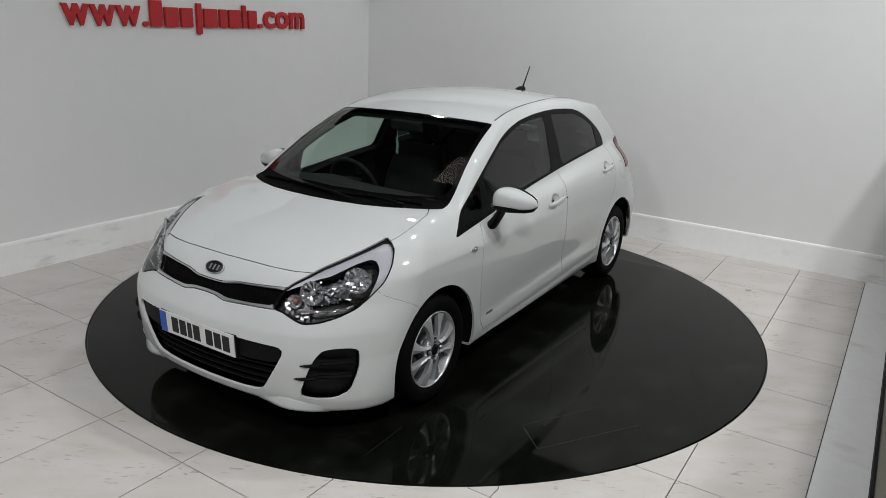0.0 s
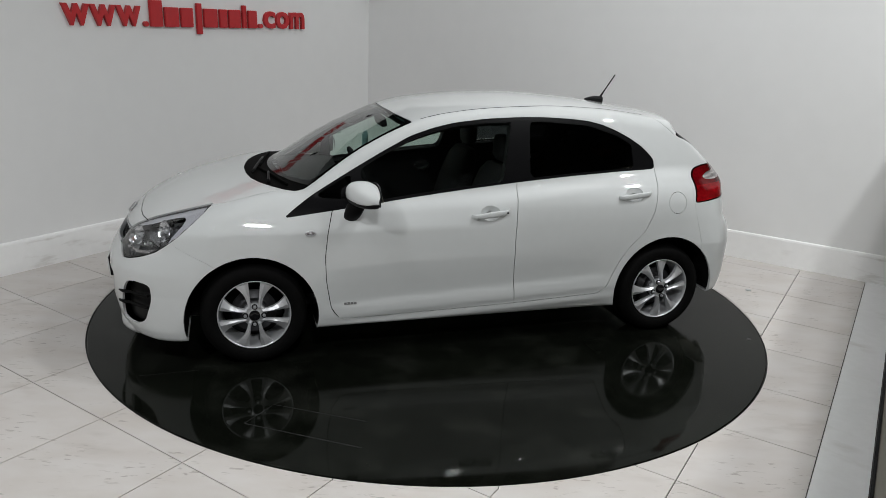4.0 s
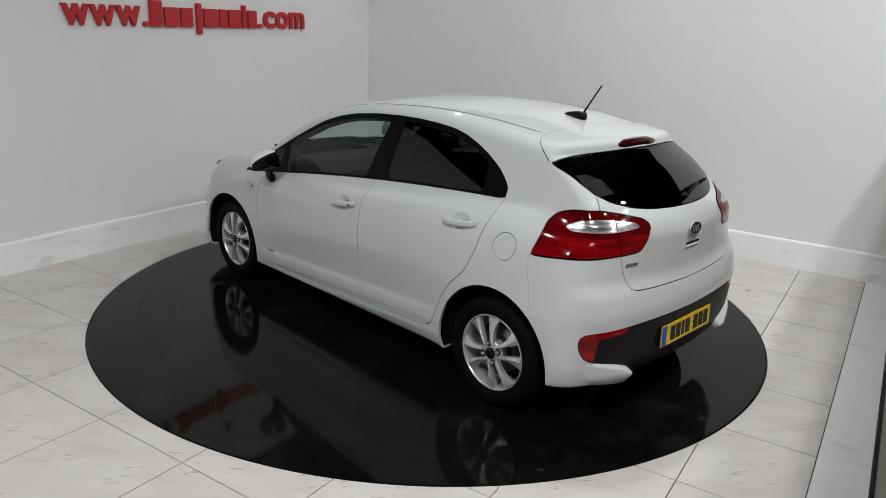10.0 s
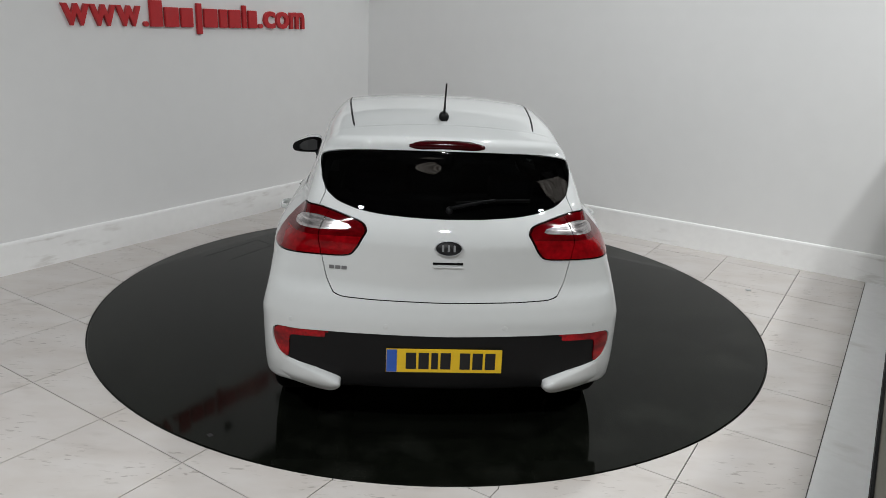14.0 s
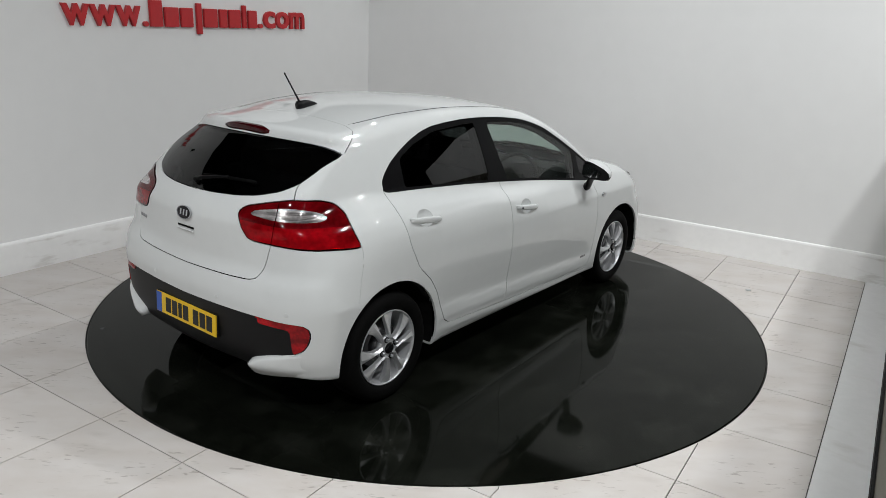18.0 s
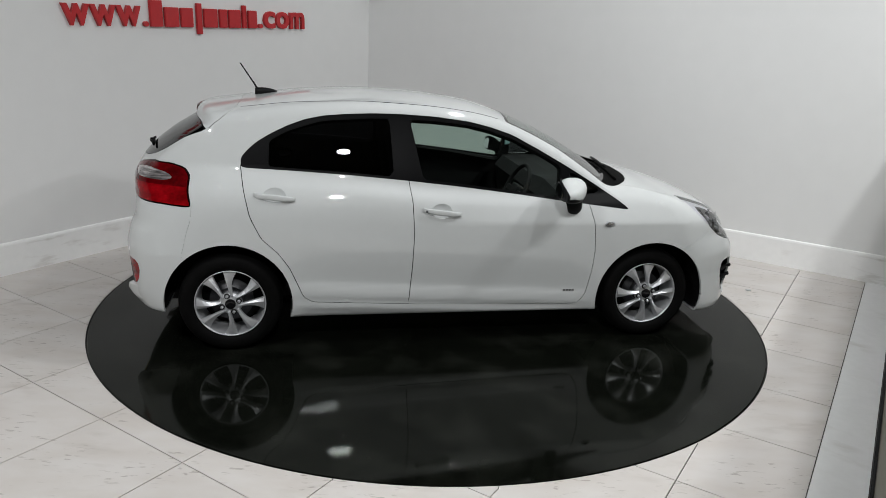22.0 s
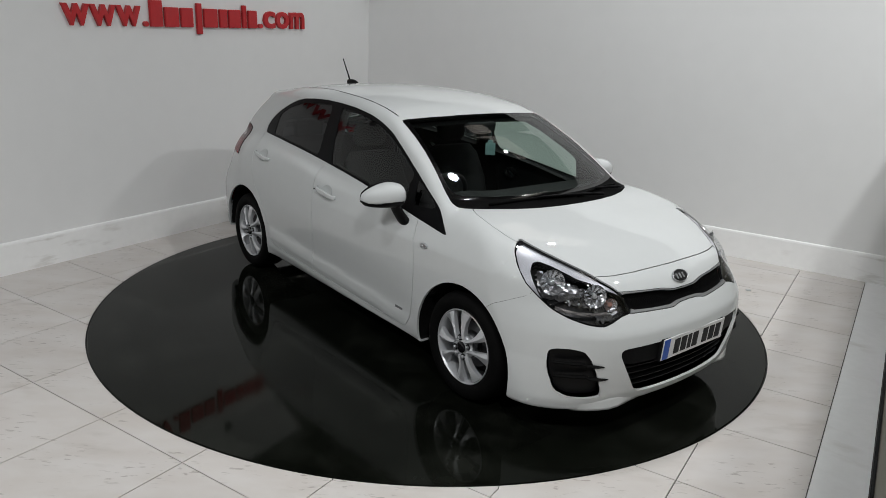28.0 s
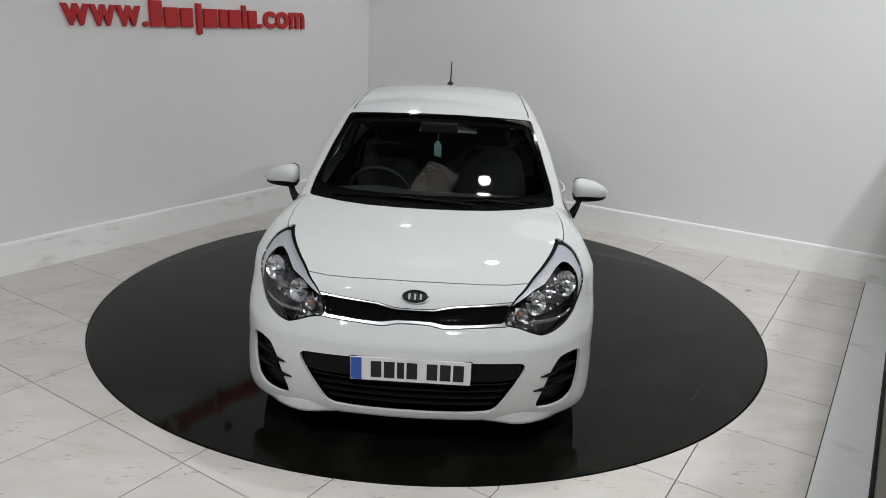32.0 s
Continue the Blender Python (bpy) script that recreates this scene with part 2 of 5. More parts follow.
# ---- helpers of this scene ----
def part(name, bm, mat, parent, label="", smooth=True):
    """Links a bmesh as one mesh object under a thing or a part."""
    me = bpy.data.meshes.new(name)
    bm.normal_update()
    bm.to_mesh(me)
    bm.free()
    for m in (mat if isinstance(mat, (list, tuple)) else [mat]):
        me.materials.append(m)
    if smooth:
        me.polygons.foreach_set("use_smooth", [True] * len(me.polygons))
    ob = new(name, me)
    ob.parent = parent
    if label:
        ob["label"] = label
    return ob


def add_box(bm, x0, x1, y0, y1, z0, z1, m=None, bevel=0.0):
    made = bmesh.new()
    vs = [made.verts.new((x, y, z)) for x in (x0, x1) for y in (y0, y1) for z in (z0, z1)]
    for f in [(0, 1, 3, 2), (4, 6, 7, 5), (0, 4, 5, 1), (2, 3, 7, 6), (0, 2, 6, 4), (1, 5, 7, 3)]:
        made.faces.new([vs[i] for i in f])
    bmesh.ops.recalc_face_normals(made, faces=made.faces)
    if bevel:
        bmesh.ops.bevel(made, geom=made.edges[:], offset=bevel, segments=2, affect="EDGES", profile=0.5)
    if m is not None:
        bmesh.ops.transform(made, matrix=m, verts=made.verts[:])
    merge(bm, made)


def merge(bm, made):
    me = bpy.data.meshes.new("scratch")
    made.to_mesh(me)
    made.free()
    bm.from_mesh(me)
    bpy.data.meshes.remove(me)


def add_tube(bm, rings, m=None, closed_ends=True, segments=None):
    """Skins a list of rings (each a list of points, the same count)."""
    made = bmesh.new()
    vs = [[made.verts.new(p) for p in ring] for ring in rings]
    n = len(vs[0])
    for a, b in zip(vs, vs[1:]):
        for i in range(n):
            made.faces.new((a[i], a[(i + 1) % n], b[(i + 1) % n], b[i]))
    if closed_ends:
        made.faces.new(vs[0][::-1]), made.faces.new(vs[-1])
    bmesh.ops.recalc_face_normals(made, faces=made.faces)
    if m is not None:
        bmesh.ops.transform(made, matrix=m, verts=made.verts[:])
    merge(bm, made)


def circle(r, y, n=32, cx=0.0, cz=0.0, sx=1.0, sz=1.0):
    return [(cx + r * sx * math.cos(2 * math.pi * i / n), y, cz + r * sz * math.sin(2 * math.pi * i / n)) for i in range(n)]


def rod(bm, a, b, ra, rb=None, n=10):
    a, b = Vector(a), Vector(b)
    q = (b - a).to_track_quat("Z", "Y").to_matrix()
    rb = ra if rb is None else rb
    rings = []
    for p, rr in ((a, ra), (b, rb)):
        rings.append([p + q @ Vector((rr * math.cos(2 * math.pi * i / n), rr * math.sin(2 * math.pi * i / n), 0)) for i in range(n)])
    add_tube(bm, rings)


def box_part(name, dims, mat, parent, m=None, bevel=0.0, label=""):
    bm = bmesh.new()
    add_box(bm, *dims, m=m, bevel=bevel)
    return part(name, bm, mat, parent, label, smooth=False)


# ---- the setting: a tiled corner of a hall, turned against the camera ----
GRID = pose(0, 0, 0, 0, 0, -34.7)      # x along the right wall, y along the left one
WEST, NORTH, EAST, SOUTH = -2.65, 2.66, 2.81, -6.6
TILES = pose(0, 0, 0, 0, 0, -33.38)     # the lie of the floor tiles
R_DISC = 2.245
PITCH_X, PITCH_Y, X0, Y0, X_END = 0.604, 0.595, -0.308, -2.371, 2.600


def slab(name, dims, mat, label, category="wall"):
    bm = bmesh.new()
    add_box(bm, *dims)
    ob = tagged(part(name, bm, mat, None, smooth=False), label, category, kind="structure")
    ob.matrix_world = GRID
    return ob


floor = slab("floor", (-9.3, 9.3, -9.3, 9.3, -0.25, -0.0125), GROUT, "pale stone-tiled hall floor with thin dark joints", "floor")
floor.matrix_world = TILES
west = slab("wall_west", (-0.12, 0.0, -5.0, 4.55, -0.01, 2.75), WALL, "plain white painted partition carrying red letters")
west.matrix_world = GRID @ pose(-2.63, -1.7, 0, 0, 0, 2.0)
north = slab("wall_north", (WEST - 0.25, 4.6, NORTH, NORTH + 0.12, -0.01, 2.75), WALL, "plain white painted partition wall")
NORTH_LINE = TILES @ pose(0, -0.042, 0)
north.matrix_world = NORTH_LINE
SK = 0.243


def skirting(name, length, m, mat, label):
    """A board with a rounded upper edge; it runs along x, its face looks to -y."""
    bm = bmesh.new()
    prof = [(0, -0.012), (-0.016, -0.012), (-0.016, SK - 0.020), (-0.012, SK - 0.006), (-0.005, SK), (0, SK)]
    n = max(2, int(length / 1.2))
    add_tube(bm, [[(length * i / n, p[0], p[1]) for p in prof] for i in range(n + 1)])
    ob = tagged(part(name, bm, mat, None, label, smooth=False), label, "skirting board", kind="structure")
    ob.matrix_world = m
    return ob


skirting("baseboard_north", EAST - WEST + 1.5, NORTH_LINE @ pose(WEST - 0.02, NORTH, 0), SKIRT, "tall white skirting board")
skirting("baseboard_west", 9.30, GRID @ pose(-2.63, -1.7, 0, 0, 0, 2.0) @ pose(0, -5.0, 0, 0, 0, 90), SKIRT, "tall white skirting board with grey scuffs")

# a partition closes the corner on its open side
EAST_LINE = TILES @ pose(2.825, -0.065, 0, 0, 0, 0.4)
partition = slab("wall_east", (0.016, 0.076, -3.2, NORTH + 0.015, 0.0, 1.74), OLIVE, "dull olive brown partition panel", "partition")
track = slab("trim_east", (0.0, 0.014, -3.2, NORTH + 0.015, -0.01, 0.03), BLACK, "thin black metal floor track of the partition", "floor track")
partition.matrix_world = track.matrix_world = EAST_LINE
bm = bmesh.new()
rows = [[(X_END + 0.005, y, -0.05), (2.822 - 0.007 * y, y, -0.05), (2.822 - 0.007 * y, y, 0.0), (X_END + 0.007, y, 0.0), (X_END + 0.005, y, -0.003)] for y in (-6.0, -3.0, 0.0, NORTH - 0.06)]
add_tube(bm, rows)
tagged(part("floor_strip", bm, STRIP, None, smooth=False), "smooth pale strip along the edge of the tiles", "floor strip", kind="structure").matrix_world = TILES

# the hall round the corner, dark
slab("wall_far_north", (-9, 9, 9, 9.15, -0.2, 4.9), DARK, "dark wall of the hall")
slab("wall_far_south", (-9, 9, -9.15, -9, -0.2, 4.9), DARK, "dark wall of the hall")
slab("wall_far_west", (-9.15, -9, -9, 9, -0.2, 4.9), DARK, "dark wall of the hall")
slab("wall_far_east", (9, 9.15, -9, 9, -0.2, 4.9), DARK, "dark wall of the hall")
slab("ceiling", (-9.2, 9.2, -9.2, 9.2, 4.9, 5.0), DARK, "dark ceiling of the hall", "ceiling")

# three streaked light panels under the ceiling; they show only in the glass and the paint of the car
def panel_glow():
    m = material("streaked_light_sheet", (0.55, 0.5, 0.45), 0.6, noise_scale=4, noise_amount=0.2)
    nt = m.node_tree
    b = nt.nodes["Principled BSDF"]
    tc, mp, n, ramp = [nt.nodes.new("ShaderNode" + k) for k in ("TexCoord", "Mapping", "TexNoise", "ValToRGB")]
    mp.inputs["Scale"].default_value = (2.0, 26, 1)
    n.inputs["Scale"].default_value, n.inputs["Detail"].default_value = 1.0, 6
    ramp.color_ramp.elements[0].position, ramp.color_ramp.elements[1].position = 0.40, 0.62
    ramp.color_ramp.elements[0].color, ramp.color_ramp.elements[1].color = (0.10, 0.075, 0.06, 1), (1.0, 0.95, 0.88, 1)
    for a, c in ((tc.outputs["Object"], mp.inputs[0]), (mp.outputs[0], n.inputs["Vector"]), (n.outputs["Fac"], ramp.inputs[0]), (ramp.outputs[0], b.inputs["Emission Color"])):
        nt.links.new(a, c)
    b.inputs["Emission Strength"].default_value = 1.25
    return m


LIGHT_SHEET = panel_glow()


def ceiling_panel(length, width, m):
    """length along x, width along y; a corrugated sheet in a dark frame."""
    ob = tagged(new("ceiling_light"), "streaked brownish translucent light panel in the dark ceiling", "ceiling light", "light panels in the ceiling")
    ob.matrix_basis = m
    bm = bmesh.new()
    n = int(width / 0.02)
    lines = [[bm.verts.new((x, -width / 2 + width * i / n, 0.008 * math.sin(i * 1.3))) for i in range(n + 1)] for x in (-length / 2, length / 2)]
    for i in range(n):
        bm.faces.new((lines[0][i], lines[0][i + 1], lines[1][i + 1], lines[1][i]))
    part("sheet", bm, LIGHT_SHEET, ob)
    for k, dims in enumerate(((-length / 2 - 0.04, length / 2 + 0.04, -width / 2 - 0.04, -width / 2), (-length / 2 - 0.04, length / 2 + 0.04, width / 2, width / 2 + 0.04),
                              (-length / 2 - 0.04, -length / 2, -width / 2, width / 2), (length / 2, length / 2 + 0.04, -width / 2, width / 2))):
        box_part("frame_bar", (*dims, -0.03, 0.05), DARK, ob)


ceiling_panel(0.80, 0.85, pose(-0.12, -0.07, 4.85, 0, 0, -33.4))
ceiling_panel(1.65, 0.78, pose(2.10, 2.92, 4.85, 0, 0, -33.4))
ceiling_panel(1.20, 1.00, pose(2.95, -0.70, 4.85, 0, 0, -33.4))

# ---- the turntable ----
turntable = tagged(new("turntable"), "glossy black round turntable set flush into the tiles", "turntable")
bm = bmesh.new()
n_ring = 240
prof = [(R_DISC - 0.004, 0.0), (R_DISC, -0.003), (R_DISC, -0.03)]
rings = [[(r * math.cos(2 * math.pi * i / n_ring), r * math.sin(2 * math.pi * i / n_ring), z) for i in range(n_ring)] for r, z in prof]
add_tube(bm, rings)
part("deck", bm, DISC, turntable, smooth=False)
# joints of a lid in the deck, and a scratch
for a, b, w in (((0.76, 1.60), (1.19, 1.34), 0.0022), ((1.20, 1.35), (1.338, 1.494), 0.0022), ((1.338, 1.494), (0.825, 1.822), 0.0030), ((1.563, 0.874), (1.868, 0.882), 0.0012)):
    a, b = Vector((*a, 0)), Vector((*b, 0))
    d = (b - a).normalized()
    side_step = Vector((-d.y, d.x, 0)) * w
    bm = bmesh.new()
    bm.faces.new([bm.verts.new((v.x, v.y, 0.0004)) for v in (a + side_step, b + side_step, b - side_step, a - side_step)][::-1])
    part("lid_joint", bm, GROOVE, turntable, "thin dark joint of a lid", smooth=False)
paper = bmesh.new()
add_box(paper, -0.016, 0.016, -0.011, 0.011, 0.0003, 0.0009, pose(-1.862, 1.104, 0, 0, 0, 40))
part("scrap", paper, BEZEL, turntable, "small grey scrap of card", smooth=False)

# a dark ring laid in the floor round the deck, for the shade of its gap
bm = bmesh.new()
rings = [[(r * math.cos(2 * math.pi * i / n_ring), r * math.sin(2 * math.pi * i / n_ring), z) for i in range(n_ring)]
         for r, z in ((R_DISC + 0.002, -0.004), (R_DISC + 0.008, -0.004), (R_DISC + 0.008, -0.012), (R_DISC + 0.002, -0.012))]
add_tube(bm, rings + rings[:1], closed_ends=False)
tagged(part("trim_ring", bm, GROOVE, None, smooth=False), "thin dark gap ring round the turntable", "trim", kind="structure")

# ---- the car: one smooth hull, cut into its panels ----
def curve(x, pts):
    """A smooth monotone curve through (x, y) points."""
    p = np.array(pts, float)
    xs, ys = p[:, 0], p[:, 1]
    if xs[0] > xs[-1]:
        xs, ys = xs[::-1], ys[::-1]
    h = np.diff(xs)
    d = np.diff(ys) / h
    s = np.zeros_like(ys)
    for i in range(1, len(xs) - 1):
        if d[i - 1] * d[i] > 0:
            w1, w2 = 2 * h[i] + h[i - 1], h[i] + 2 * h[i - 1]
            s[i] = (w1 + w2) / (w1 / d[i - 1] + w2 / d[i])
    s[0], s[-1] = d[0], d[-1]
    x = np.clip(x, xs[0], xs[-1])
    i = np.clip(np.searchsorted(xs, x, side="right") - 1, 0, len(h) - 1)
    t = (x - xs[i]) / h[i]
    return ((1 + 2 * t) * (1 - t) ** 2 * ys[i] + t * (1 - t) ** 2 * h[i] * s[i] + t * t * (3 - 2 * t) * ys[i + 1] + t * t * (t - 1) * h[i] * s[i + 1])


def smax(a, b, k):
    h = np.clip(0.5 + 0.5 * (a - b) / k, 0, 1)
    return b + (a - b) * h + k * h * (1 - h)


def smin(a, b, k):
    return -smax(-a, -b, k)


FRONT_X, REAR_X, WHEEL_Z, WHEEL_R = 1.257, -1.313, 0.305, 0.305


def hull(x, y, z):
    """Signed field of the body: negative inside. x forward, z up, metres."""
    y = np.abs(y)
    # lower body
    ys = curve(z, [(0.1, 0.80), (0.2, 0.835), (0.34, 0.848), (0.6, 0.852), (0.76, 0.847), (0.86, 0.834), (0.92, 0.815), (0.96, 0.793), (1.0, 0.762), (1.1, 0.70)])
    ys = ys * curve(x, [(-1.95, 0.96), (-1.6, 0.995), (-1.3, 1.0), (1.3, 1.0), (1.6, 1.0), (2.1, 0.962)])
    ys = ys - np.clip(z - 0.6, 0, 1) * curve(x, [(-2, 0.5), (-1.5, 0.1), (-1.35, 0.02), (-1.1, 0.0), (2, 0.0)])
    ys = ys - np.clip(z - 0.77, 0, 1) * curve(x, [(-0.4, 0.0), (0.6, 0.3), (1.05, 0.37), (1.5, 0.32), (2, 0.3)])
    mid = np.clip(1.0 - (np.abs(x + 0.05) / 0.95) ** 8, 0, 1)
    fold = z - 0.386 + 0.051 * x            # height over the crease low on the doors
    ys = ys - mid * curve(fold, [(-0.25, 0.033), (-0.19, 0.015), (-0.155, 0.0062), (-0.120, 0.0090), (-0.085, 0.0045), (-0.035, 0.0085), (-0.006, 0.0140), (0.006, 0.0145), (0.06, 0.0115), (0.13, 0.0055), (0.23, 0.0), (0.6, 0.0)])
    side = y - ys
    nose = x - (curve(z, [(0.15, 2.02), (0.25, 2.05), (0.45, 2.075), (0.53, 2.068), (0.6, 2.03), (0.66, 1.985), (0.75, 1.935), (0.84, 1.80), (1.0, 1.45)]) - 0.23 * y ** 2 - (0.76 - 0.22 * np.clip((0.42 - z) / 0.2, 0, 1)) * y ** 6)
    tail = (curve(z, [(0.15, -1.86), (0.25, -1.90), (0.38, -1.935), (0.6, -1.945), (0.68, -1.93), (0.78, -1.895), (0.95, -1.90), (1.05, -1.86), (1.3, -1.7)])
            + (0.12 + 0.5 * np.clip(z - 0.72, 0, 0.2)) * y ** 2 + 0.5 * y ** 8) - x
    topz = curve(x, [(-2, 1.06), (-1.24, 1.06), (0.0, 0.97), (0.7, 0.965), (1.1, 0.985), (1.43, 0.935), (1.7, 0.868), (1.85, 0.808), (1.95, 0.75)])
    drop = curve(x, [(-2, 0.0), (0, 0.03), (0.7, 0.045), (1.0, 0.030), (1.43, 0.046), (2, 0.1)])
    top = z - (topz - drop * y * y * 1.6)
    low = smax(smax(side, top * 0.9, 0.06), smax(nose * 0.85, tail, 0.05), 0.06)
    # glasshouse
    roof = z - (curve(x, [(0.6, 1.280), (0.35, 1.375), (0.1, 1.425), (-0.2, 1.456), (-0.5, 1.466), (-0.9, 1.447), (-1.25, 1.402), (-1.45, 1.376), (-1.6, 1.352)]) - 0.11 * y ** 2 - 0.15 * y ** 6)
    gy = curve(z, [(0.8, 0.80), (0.9, 0.772), (1.0, 0.745), (1.1, 0.712), (1.33, 0.619), (1.5, 0.532)]) - 0.075 * np.clip(-x - 0.6, 0, 2) ** 2 - 0.02 * np.clip(x + 0.1, 0, 2) ** 2
    gside = (y - gy) * 0.92
    ws = (x - (curve(z, [(0.9, 1.24), (0.985, 1.11), (1.1, 0.93), (1.2, 0.755), (1.3, 0.54), (1.37, 0.36), (1.5, 0.0)]) - 0.36 * y ** 2)) * 0.5
    rg = ((curve(z, [(0.95, -1.90), (1.06, -1.855), (1.2, -1.703), (1.28, -1.575), (1.30, -1.547), (1.34, -1.535), (1.38, -1.515), (1.45, -1.46)]) + 0.36 * y ** 2 + 0.25 * y ** 6) - x) * 0.72
    green = smax(smax(roof, gside, 0.055), smax(ws, rg, 0.02), 0.03)
    f = smin(low, green, 0.03)
    base = curve(x, [(-1.95, 0.270), (-1.65, 0.250), (-1.35, 0.20), (1.4, 0.19), (1.6, 0.163), (2.1, 0.163)]) + np.clip(x - 1.8, 0, 0.15) * 0.14 * np.clip(1 - (y / 0.5) ** 4, 0, 1)
    return smax(f, base - z, 0.025)


def hull_grad(p, e=1e-3):
    x, y, z = p.T
    g = np.stack([hull(x + e, y, z) - hull(x - e, y, z), hull(x, y + e, z) - hull(x, y - e, z), hull(x, y, z + e) - hull(x, y, z - e)], -1) / (2 * e)
    return g


def hull_mesh(h=0.02):
    """Surface nets over the field, then the vertices are drawn onto it."""
    xs, ys, zs = np.arange(-2.04, 2.2, h), np.arange(-0.93, 0.931, h), np.arange(0.14, 1.52, h)
    f = hull(xs[:, None, None], ys[None, :, None], zs[None, None, :]) + np.zeros((len(xs), len(ys), len(zs)))
    s = f < 0
    acc, cnt = np.zeros((*[n - 1 for n in f.shape], 3)), np.zeros([n - 1 for n in f.shape])
    idx = np.stack(np.meshgrid(*[np.arange(n) for n in f.shape], indexing="ij"), -1)
    quads = []
    for ax in range(3):
        a = [slice(None)] * 3
        b = [slice(None)] * 3
        a[ax], b[ax] = slice(0, -1), slice(1, None)
        fa, fb = f[tuple(a)], f[tuple(b)]
        hit = np.argwhere((fa < 0) != (fb < 0))
        va, vb = fa[tuple(hit.T)], fb[tuple(hit.T)]
        pt = hit.astype(float)
        pt[:, ax] += va / (va - vb)
        o1, o2 = [i for i in range(3) if i != ax]
        cells = []
        for d1, d2 in ((-1, -1), (0, -1), (0, 0), (-1, 0)):
            c = hit.copy()
            c[:, o1] += d1
            c[:, o2] += d2
            np.add.at(acc, tuple(c.T), pt)
            np.add.at(cnt, tuple(c.T), 1)
            cells.append(c)
        flip = (va < 0) != (ax == 1)
        q = np.stack([np.ravel_multi_index(tuple(c.T), cnt.shape) for c in cells], 1)
        quads.append(np.where(flip[:, None], q, q[:, ::-1]))
    quads = np.concatenate(quads)
    used = np.unique(quads)
    remap = np.full(cnt.size, -1)
    remap[used] = np.arange(len(used))
    v = acc.reshape(-1, 3)[used] / cnt.reshape(-1)[used][:, None]
    v = v * h + np.array([xs[0], ys[0], zs[0]])
    for _ in range(6):
        g = hull_grad(v)
        v = v - np.clip((hull(*v.T) / np.maximum((g * g).sum(1), 0.05))[:, None] * g, -0.012, 0.012)
    return v, remap[quads]




# ---- cutting the hull into panels ----
def outline(pts, rounds=2, w=0.2):
    p = np.array(pts, float)
    for _ in range(rounds):
        q = np.roll(p, -1, 0)
        p = np.stack([p * (1 - w) + q * w, p * w + q * (1 - w)], 1).reshape(-1, 2)
    return p


def inside_distance(u, v, poly):
    """Signed distance to a closed outline, negative inside."""
    p = np.stack([u, v], 1)
    d = np.full(len(p), 1e9)
    odd = np.zeros(len(p), bool)
    for a, b in zip(poly, np.roll(poly, -1, 0)):
        e, w = b - a, p - a
        t = np.clip((w @ e) / max(e @ e, 1e-12), 0, 1)
        d = np.minimum(d, np.hypot(*(w - t[:, None] * e).T))
        if a[1] != b[1]:
            cross = ((a[1] <= p[:, 1]) != (b[1] <= p[:, 1])) & (p[:, 0] < a[0] + (p[:, 1] - a[1]) * (b[0] - a[0]) / (b[1] - a[1]))
            odd ^= cross
    return np.where(odd, -d, d)


class Skin:
    """A polygon mesh whose faces carry the names of the panels."""

    def __init__(self, v, faces):
        self.v = [tuple(p) for p in v]
        self.f = [list(q) for q in faces]
        self.tag = ["body"] * len(self.f)

    def cut(self, field, tags, where):
        """Splits the faces of these tags where the field changes its sign."""
        v = np.array(self.v)
        val = np.where(where(v), field(v), 1e3)
        val[np.abs(val) < 2e-4] = 2e-4
        known = {}
        vals = val.tolist()

        def middle(a, b):
            key = (a, b) if a < b else (b, a)
            if key not in known:
                t = vals[key[0]] / (vals[key[0]] - vals[key[1]])
                p, q = self.v[key[0]], self.v[key[1]]
                self.v.append(tuple(p[i] + (q[i] - p[i]) * t for i in range(3)))
                known[key] = len(self.v) - 1
            return known[key]

        for k in range(len(self.f)):
            if self.tag[k] not in tags:
                continue
            f = self.f[k]
            s = [vals[i] < 0 for i in f]
            if all(s) or not any(s) or max(vals[i] for i in f) > 900:
                continue
            neg, pos = [], []
            for i in range(len(f)):
                a, b = f[i], f[(i + 1) % len(f)]
                (neg if s[i] else pos).append(a)
                if s[i] != s[(i + 1) % len(f)]:
                    m = middle(a, b)
                    neg.append(m), pos.append(m)
            if len(neg) >= 3 and len(pos) >= 3:
                self.f[k] = neg
                self.f.append(pos)
                self.tag.append(self.tag[k])

    def carve(self, name, field, where, tags=("body",), gap=0.005):
        """Names the faces inside the field; a gap is left round them."""
        half = gap / 2
        if gap:
            self.cut(lambda v: field(v) - half, tags, where)
        self.cut(lambda v: field(v) + half, tags, where)
        v = np.array(self.v)
        flat = np.fromiter((i for f in self.f for i in f), int)
        count = np.array([len(f) for f in self.f])
        start = np.concatenate([[0], np.cumsum(count)[:-1]])
        c = np.add.reduceat(v[flat], start, axis=0) / count[:, None]
        d, ok = field(c), where(c)
        for k in range(len(self.f)):
            if self.tag[k] in tags and ok[k]:
                if d[k] < -half:
                    self.tag[k] = name
                elif gap and d[k] < half:
                    self.tag[k] = "gap"


V, Q = hull_mesh()
skin = Skin(V, Q)


def view_field(axes, poly, rounds=2, w=0.2):
    poly = outline(poly, rounds, w)

    def field(v):
        x, y, z = v[:, 0], np.abs(v[:, 1]), v[:, 2]
        u = {"side": x, "end": y, "plan": x, "front_corner": (y - x) * 0.70711, "rear_corner": (y + x) * 0.70711}[axes]
        return inside_distance(u, y if axes == "plan" else z, poly)
    return field


def circle_field(cx, cz, r):
    return lambda v: np.hypot(v[:, 0] - cx, v[:, 2] - cz) - r


